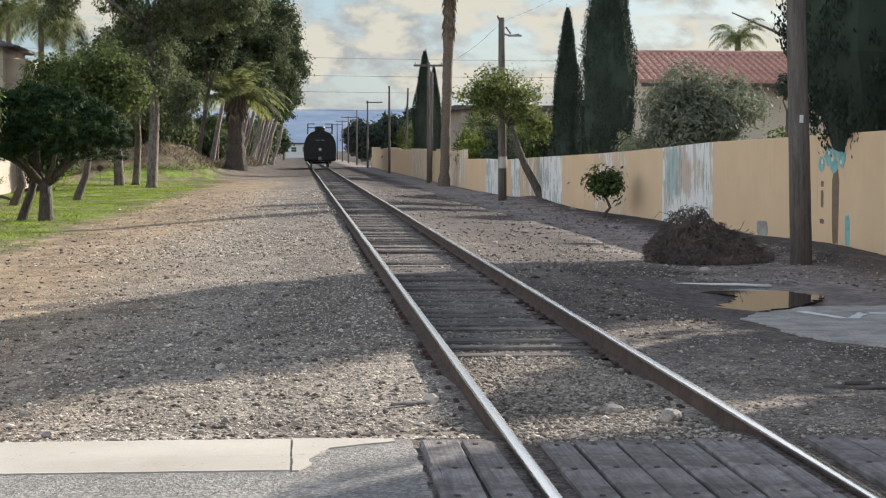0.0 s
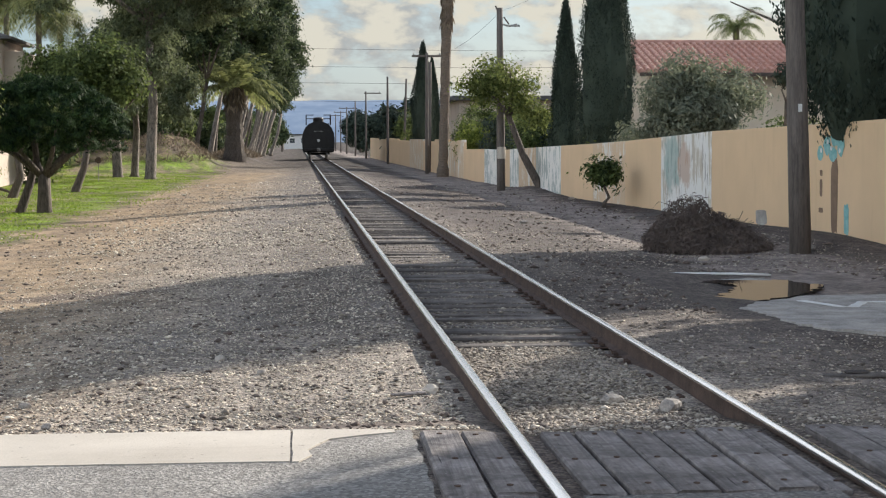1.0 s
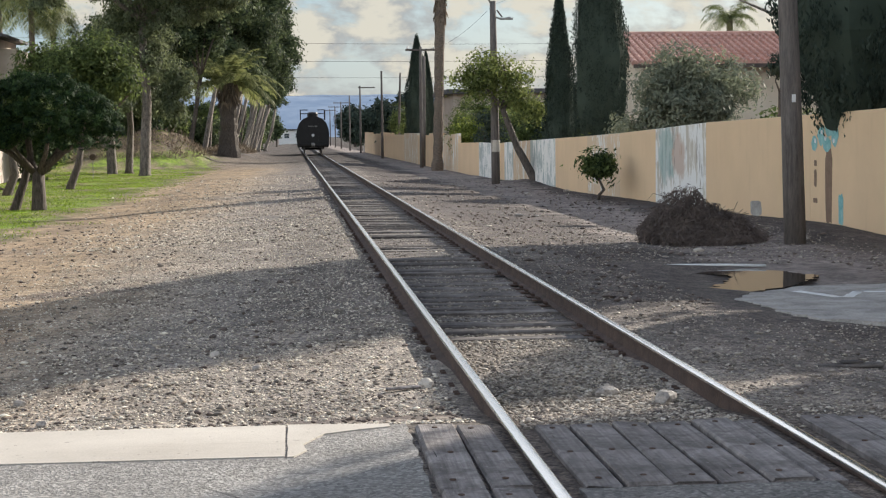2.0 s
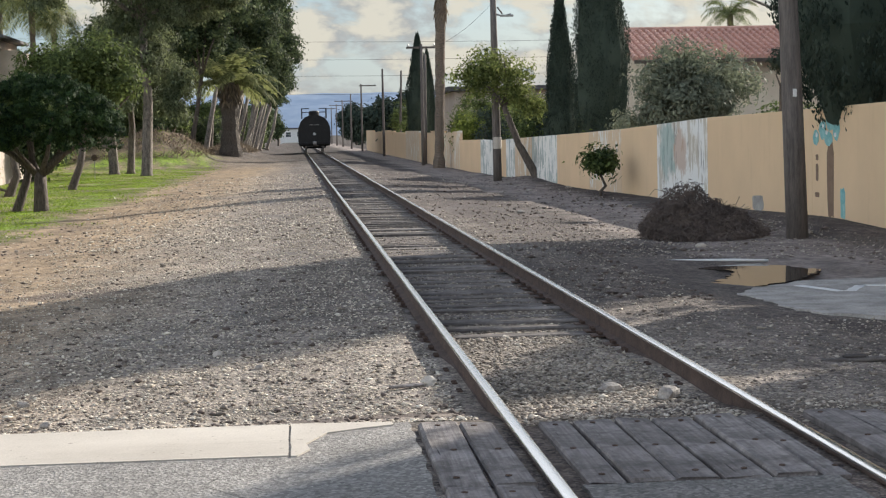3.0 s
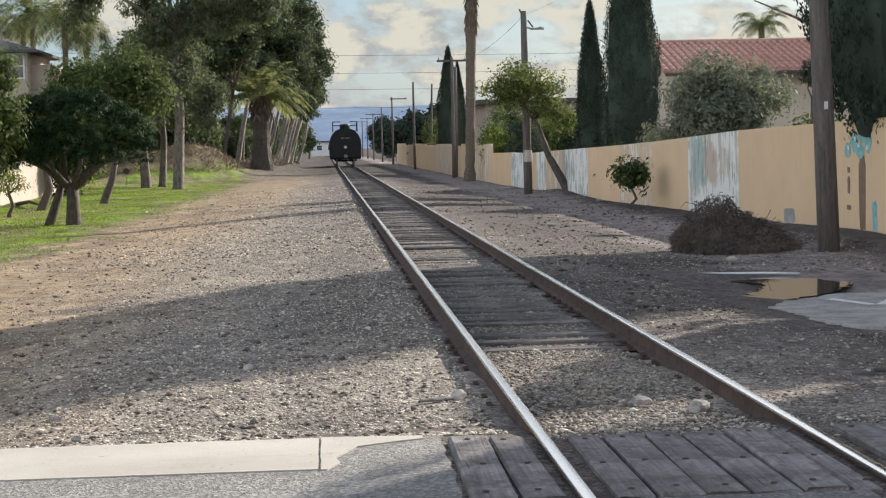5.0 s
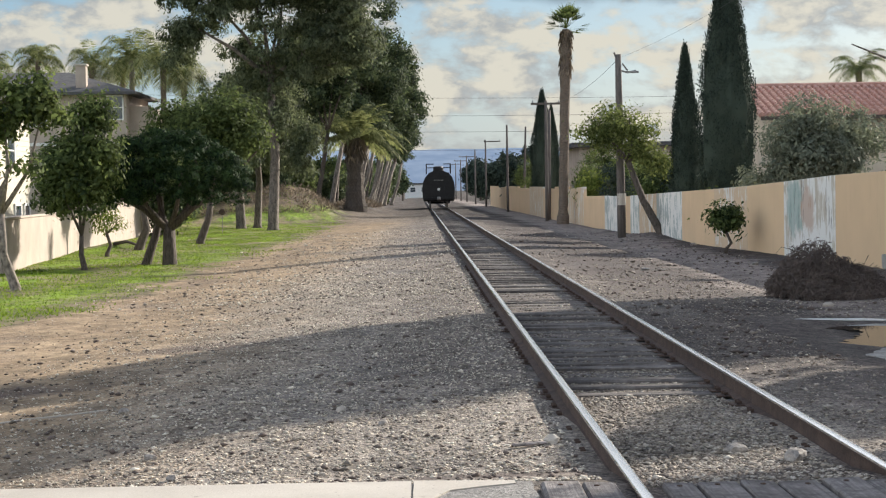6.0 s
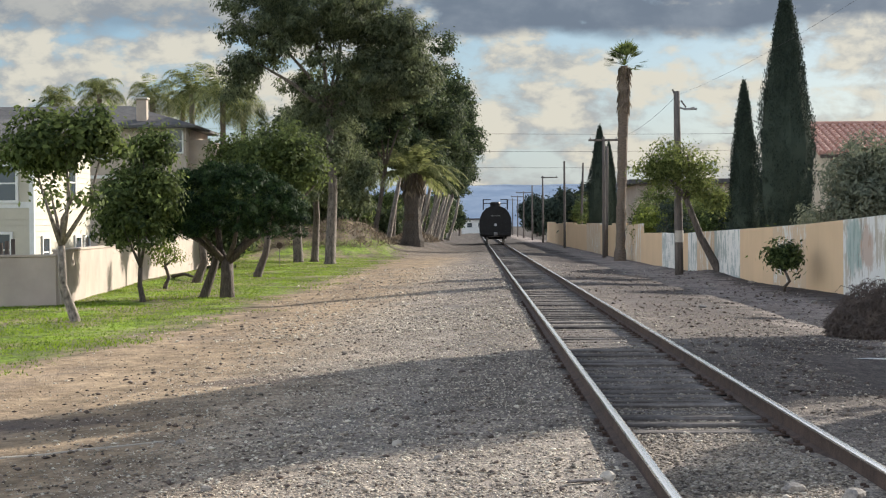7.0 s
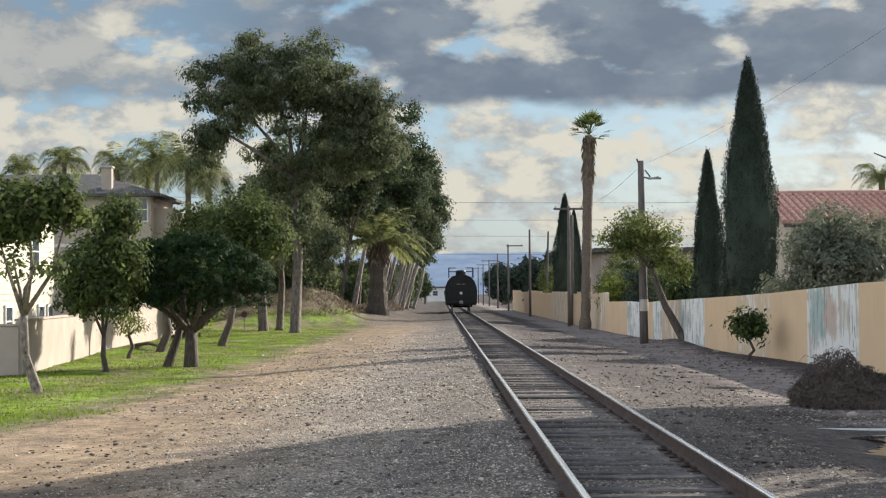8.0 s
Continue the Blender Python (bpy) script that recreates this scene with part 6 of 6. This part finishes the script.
def gravel_material(name="gravel_stones", dust=(0.3, 0.265, 0.215), dusty=0.3):
    n = Nodes(name)
    rnd = n.add("ShaderNodeNewGeometry").outputs["Random Per Island"]
    c = n.ramp(rnd, [(0.0, (0.08, 0.068, 0.062)), (0.35, (0.34, 0.293, 0.24)), (0.75, (0.66, 0.59, 0.48)), (1.0, (0.90, 0.83, 0.71))])
    return n.done(n.mix(n.math("MULTIPLY", n.noise(40, 2), dusty), c, dust), 0.85, 0.0, 0.3)


M["gravel"] = gravel_material()
M["ballast"] = gravel_material("dirty_ballast", (0.115, 0.095, 0.078), 1.0)
M["earth_stones"] = gravel_material("muddy_stones", (0.13, 0.106, 0.095), 0.9)


def off_track(x, y):
    return ~((np.abs(np.abs(x - 0.026) - 0.773) < 0.1) | ((x > 2.6) & (x < 6) & (y > 16.5) & (y < 24.5)))


def path_side(x, y):
    """Stones thin out over the sandy strip towards the lawn."""
    thin = np.random.default_rng(3).random(len(x))
    return off_track(x, y) & (x < -0.9) & (thin < np.clip((x + 6.4 + 0.03 * (y - 10)) / 2.8, 0.06, 1.0)) & (((x + 1.75) / 1.1) ** 2 + ((y - 10.55) / 0.3) ** 2 > 1)


def wall_side(x, y):
    return off_track(x, y) & (x > 0.95)


scatter("gravel", 88000, (-8.5, -0.9), (10.1, 38), 0.0098, M["gravel"], "loose crushed stone beside the rails", "gravel", 21, path_side)
scatter("gravel", 4200, (-8.5, -0.9), (10.2, 50), 0.018, M["gravel"], "coarser stones among the gravel", "gravel", 27, path_side)
scatter("gravel", 2600, (-0.66, 0.7), (9.78, 11.3), 0.012, M["earth_stones"], "oily dark ballast beside the planks", "gravel", 30, off_track)
scatter("gravel", 8500, (-0.6, 0.66), (10.9, 17.5), 0.0115, M["ballast"], "coarse ballast heaped between the rails", "gravel", 26, off_track)
scatter("gravel", 7500, (-0.6, 0.66), (14.5, 60), 0.014, M["ballast"], "dark ballast between the ties", "gravel", 28, off_track)
scatter("gravel", 22000, (0.95, 7.5), (9.6, 36), 0.0105, M["earth_stones"], "dark stones in the bare earth", "gravel", 22, wall_side)
scatter("gravel", 7000, (-8.5, -0.9), (30, 80), 0.024, M["gravel"], "scattered stones along the path", "gravel", 23, path_side)
scatter("gravel", 1800, (1.0, 7.0), (28, 80), 0.022, M["earth_stones"], "scattered dark stones beside the wall", "gravel", 29, wall_side)
scatter("gravel", 3200, (0.95, 7.2), (10.2, 34), 0.019, M["earth_stones"], "coarser muddy stones in the bare earth", "gravel", 33, wall_side)
scatter("clods", 1500, (1.2, 7.4), (18, 75), 0.032, M["twig"], "dark clods and litter on the bare earth", "clods", 24, wall_side)
scatter("litter", 2600, (-7.5, -0.9), (10.4, 62), 0.021, M["twig"], "dark leaf litter and clods on the gravel path", "litter", 25, off_track)

# single stones that stand out
def rock(at, size, seed, label="pale loose stone on the gravel", mat="stone"):
    py = random.Random(seed)
    bm = bmesh.new()
    bmesh.ops.create_icosphere(bm, subdivisions=2, radius=1.0)
    for v in bm.verts:
        f = 1 + 0.35 * noise.noise(v.co * 1.3 + Vector((seed, 0, 0)))
        v.co = Vector((v.co.x * size[0], v.co.y * size[1], v.co.z * size[2])) * f
    ob = part("rock", bm, M[mat])
    ob.location = (at[0], at[1], ground_height(at[0], at[1]) + size[2] * 0.5)
    ob.rotation_euler = (0, 0, py.uniform(0, 3))
    tagged(ob, label, "rock", "loose stones")


for k, (x, y, s) in enumerate([(-2.63, 14.31, 0.05), (-2.26, 13.52, 0.045), (-1.03, 12.14, 0.065), (0.17, 11.56, 0.07), (0.5, 11.2, 0.09), (0.95, 12.4, 0.04), (-3.9, 12.2, 0.04), (-4.6, 15.2, 0.05), (-2.0, 17.0, 0.04), (4.6, 27.4, 0.08), (6.9, 29.0, 0.07), (6.3, 42, 0.09), (5.6, 55, 0.09), (-3.6, 11.2, 0.045), (3.2, 39, 0.08), (7.2, 57, 0.10)]):
    rock((x, y), (s * 1.2, s * 0.8, s * 0.6), 40 + k, mat="concrete" if k in (0, 2, 9) else "stone")

bm = bmesh.new()
box(bm, (-0.13, -0.03, 0), (0.13, 0.03, 0.02), 0.008)
stick = tagged(part("board_scrap", bm, M["plank"]), "splintered scrap of pale wood on the gravel", "wood scrap")
stick.location, stick.rotation_euler = (-1.2, 12.0, ground_height(-1.2, 12.0) + 0.01), (0, 0, 0.4)
bm = bmesh.new()
box(bm, (-0.28, -0.05, 0), (0.28, 0.05, 0.035), 0.01)
box(bm, (-0.06, -0.03, 0.035), (0.12, 0.05, 0.055), 0.008)
scrap = tagged(part("board_scrap", bm, M["tie"]), "dark flat scrap of timber on the earth", "wood scrap")
scrap.location, scrap.rotation_euler = (2.35, 13.0, ground_height(2.35, 13.0)), (0, 0, 0.1)

# stake on the lawn
st = thing("stake", (-12.0, 35.2, -0.45), "thin leaning wooden stake in the lawn", "stake")
bm = bmesh.new()
tube(bm, [(0, 0, -0.1), (-0.08, 0, 0.98)], [0.03, 0.025], 6)
part("shaft", bm, M["pole"], st)

# small sign and fallen branch on the lawn
sg = thing("lawn_sign", (-11.9, 87.0, -0.36), "small round dark sign on a thin post", "sign")
bm = bmesh.new()
tube(bm, [(0, 0, -0.1), (0, 0, 1.0)], [0.018, 0.018], 6)
part("post", bm, M["steel"], sg)
bm = bmesh.new()
lathe(bm, [(0.15, -0.012), (0.16, 0.0), (0.15, 0.012)], 18, "Y", at=(0, -0.02, 1.1))
part("disc", bm, M["rust"], sg)
bm = bmesh.new()
tube(bm, [(0, 0, 0.06), (0.5, -0.3, 0.16), (1.0, -0.9, 0.05)], [0.07, 0.06, 0.04], 8, True, 0.1, random.Random(3))
fb = tagged(part("fallen_branch", bm, M["bark"]), "dark fallen branch lying on the lawn", "branch")
fb.location = (-13.4, 64.5, ground_height(-13.4, 64.5) - 0.02)

# grass blades on the lawn
rng = np.random.default_rng(31)
n = 100000
gx = rng.uniform(-17, -6.2, n)
gy = 22 + 93 * rng.random(n) ** 1.3
tuft = np.array([noise.noise((a * 0.6, b * 0.35, 9.0)) for a, b in zip(gx, gy)])
edge = -7.4 + (gy - 45) * 0.012 + np.minimum(gy - 30, 0) * 0.22 + tuft * 1.7
ok = (gx < edge + 0.4 - rng.random(n) * 2.2) & (tuft > -0.55)
gx, gy, tuft = gx[ok], gy[ok], tuft[ok]
gz = np.array([ground_height(a, b) for a, b in zip(gx, gy)])
n = len(gx)
hgt = rng.uniform(0.02, 0.05, n) * (1 + 0.6 * tuft)
w = rng.random(n) * math.pi
sx, sy = np.cos(w) * 0.014, np.sin(w) * 0.014
tip = np.stack([gx + rng.normal(size=n) * 0.03, gy + rng.normal(size=n) * 0.03, gz + hgt], 1)
tri = np.stack([np.stack([gx - sx, gy - sy, gz - 0.005], 1), np.stack([gx + sx, gy + sy, gz - 0.005], 1), tip], 1)
tagged(quads("grass", tri, n, 3, M["grass"]), "short bright-green lawn grass", "grass", kind="stuff")


# dry grass hanging over the earth mounds
rng = np.random.default_rng(36)
n = 42000
gx, gy = rng.uniform(-15.5, -4.6, n), rng.uniform(104, 168, n)
gz = np.array([ground_height(a, b) for a, b in zip(gx, gy)])
patchy = np.array([noise.noise((a * 0.8, b * 0.5, 5.0)) for a, b in zip(gx, gy)])
ok = (gz > 0.35) & (patchy > -0.05)
pts = np.stack([gx, gy, gz], 1)[ok]
tagged(quads("dry_grass", leaf_faces(rng, pts, 0.32, 0.16, upward=0.7), len(pts), 4, M["dryfrond"]), "dry brown grass on the earth mounds", "grass", kind="stuff")


# ---- mural strokes on the wall ----
def mural(name, y, z0, z1, w, mat, label, power=0.5):
    """Paint on the wall face at a stretch of the wall line."""
    for p, q in zip(WALL, WALL[1:]):
        if p[1] <= y < q[1]:
            f = (y - p[1]) / (q[1] - p[1])
            x = p[0] + (q[0] - p[0]) * f
            turn = math.atan2(q[1] - p[1], q[0] - p[0])
            py = random.Random(int(y * 100))
            bm = bmesh.new()
            pts = []
            m = 14
            for k in range(m):
                a = 2 * math.pi * k / m
                r = py.uniform(0.85, 1.1)
                ex = abs(math.cos(a)) ** power * math.copysign(1, math.cos(a))
                ez = abs(math.sin(a)) ** power * math.copysign(1, math.sin(a))
                pts.append((w / 2 * ex * r, (z1 - z0) / 2 * ez * min(r, 1.02)))
            lo = [bm.verts.new((a, 0, b)) for a, b in pts]
            hi = [bm.verts.new((a, 0.003, b)) for a, b in pts]
            bm.faces.new(lo), bm.faces.new(hi[::-1])
            for k in range(m):
                bm.faces.new((lo[k], lo[(k + 1) % m], hi[(k + 1) % m], hi[k]))
            bmesh.ops.recalc_face_normals(bm, faces=bm.faces)
            ob = part(name, bm, mat, wall, label)
            nrm = Vector((-math.sin(turn), math.cos(turn)))
            off = 0.0925 + 0.0035 * (["painted_trunk", "painted_leaves", "painted_dot"].index(name) if name in ("painted_trunk", "painted_leaves", "painted_dot") else 0)
            ob.matrix_local = Matrix.Translation((x + nrm.x * off, y + nrm.y * off, (z0 + z1) / 2)) @ Matrix.Rotation(turn, 4, "Z")
            return


mural("painted_trunk", 32.9, -0.25, 1.35, 0.42, M["brown_paint"], "brown painted tree trunk")
for y, z, w, h in ((32.9, 1.72, 0.5, 0.42), (33.35, 1.55, 0.42, 0.4), (32.55, 1.55, 0.4, 0.45), (33.0, 1.38, 0.5, 0.3), (33.75, 1.4, 0.35, 0.35), (32.5, 1.8, 0.3, 0.22)):
    mural("painted_leaves", y, z - h / 2, z + h / 2, w, M["teal"], "teal painted foliage", 1.0)
for y, z in ((32.8, 1.8), (33.3, 1.62), (32.6, 1.45), (33.1, 1.5), (33.7, 1.45)):
    mural("painted_dot", y, z - 0.05, z + 0.05, 0.12, M["white"], "white painted dot", 1.0)
mural("painted_stroke", 32.2, -0.2, 0.45, 0.28, M["teal"], "teal painted stroke")
for k, (z, h) in enumerate([(1.0, 0.12), (0.7, 0.35), (0.25, 0.1)]):
    mural("painted_stroke", 33.7, z - h / 2, z + h / 2, 0.16 + 0.1 * (k == 2), M["brown_paint"], "brown painted stroke")
mural("painted_patch", 35.2, -0.25, 0.02, 0.9, M["concrete_dark"], "grey painted patch low on the wall")
mural("painted_patch", 37.8, -0.25, 0.1, 0.9, M["concrete_dark"], "grey painted patch low on the wall")

# ---- crossing planks: one mesh for each width ----
deck = tagged(thing("crossing_deck", (0, 0, 0), "weathered timber planks decking the rail crossing", "crossing"), kind="structure")


def plank(x0, x1, y0, y1, z, seed):
    py = random.Random(seed)
    bm = bmesh.new()
    w, ln = x1 - x0 - 0.018, y1 - y0 - 0.02
    box(bm, (-w / 2, -ln / 2, -0.12), (w / 2, ln / 2, 0), 0.012)
    for v in bm.verts:
        v.co += Vector((py.uniform(-0.005, 0.005), py.uniform(-0.02, 0.02), py.uniform(-0.006, 0.004)))
    ob = part("plank", bm, M["plank"], deck)
    ob.location = ((x0 + x1) / 2, (y0 + y1) / 2, z + py.uniform(-0.008, 0.006))
    ob.rotation_euler = (py.uniform(-0.004, 0.004), py.uniform(-0.015, 0.015), py.uniform(-0.006, 0.006))
    for f in (0.92, 0.5, 0.1):
        bm = bmesh.new()
        lathe(bm, [(0.017, 0.0), (0.016, 0.005), (0.007, 0.007)], 8)
        b = part("bolt", bm, M["rust"], ob)
        b.location = (py.uniform(-0.04, 0.04), (f - 0.5) * ln, 0.0)


edges = [-0.60, -0.40, -0.16, 0.06, 0.31, 0.55, 0.70]
seed = 0
for y0, y1 in ((7.98, 9.76), (6.2, 7.96), (4.4, 6.18)):
    if y0 > 7.5:
        for a, b in zip(edges, edges[1:]):
            seed += 1
            plank(a, b, y0, y1 - 0.03, -0.012, seed)
    for a, b in ((-1.29, -1.05), (-1.05, -0.835), (0.97, 1.2), (1.2, 1.44)):
        seed += 1
        plank(a, b, y0, y1 + 0.02, -0.010, seed)

# ---- ties and their fittings ----
tie_shapes = []
for k in range(6):
    py = random.Random(90 + k)
    bm = bmesh.new()
    box(bm, (-1.28, -0.11, -0.15), (1.28, 0.11, 0.0), 0.015)
    for v in bm.verts:
        v.co += Vector((py.uniform(-0.03, 0.03), py.uniform(-0.014, 0.014), py.uniform(-0.012, 0.004)))
    me = bpy.data.meshes.new("tie")
    bm.to_mesh(me)
    bm.free()
    me.materials.append(M["tie"])
    tie_shapes.append(me)
plate_bm = bmesh.new()
box(plate_bm, (-0.17, -0.09, 0), (0.17, 0.09, 0.015), 0.004)
for sx_ in (-0.1, 0.1):
    box(plate_bm, (sx_ - 0.02, -0.06, 0.015), (sx_ + 0.02, -0.03, 0.045), 0.005)
    box(plate_bm, (sx_ - 0.02, 0.03, 0.015), (sx_ + 0.02, 0.06, 0.045), 0.005)
plate = bpy.data.meshes.new("tie_plate")
plate_bm.to_mesh(plate)
plate_bm.free()
plate.materials.append(M["rust"])
py = random.Random(17)
for k in range(290):
    y = 10.15 + 0.52 * k + py.uniform(-0.09, 0.09)
    ob = new("tie", tie_shapes[py.randrange(6)])
    ob.parent = track
    ob.location = (py.uniform(-0.05, 0.05), y, -0.190 + (0.018 if y > 14.4 else -0.02) + py.uniform(-0.026, 0.012))
    ob.rotation_euler = (py.uniform(-0.02, 0.02), 0, py.uniform(-0.015, 0.015))
    if k < 60 and py.random() < 0.7:
        for x in (-0.7475, 0.799):
            p = new("tie_plate", plate)
            p.parent = track
            p.location = (x, y, -0.172)
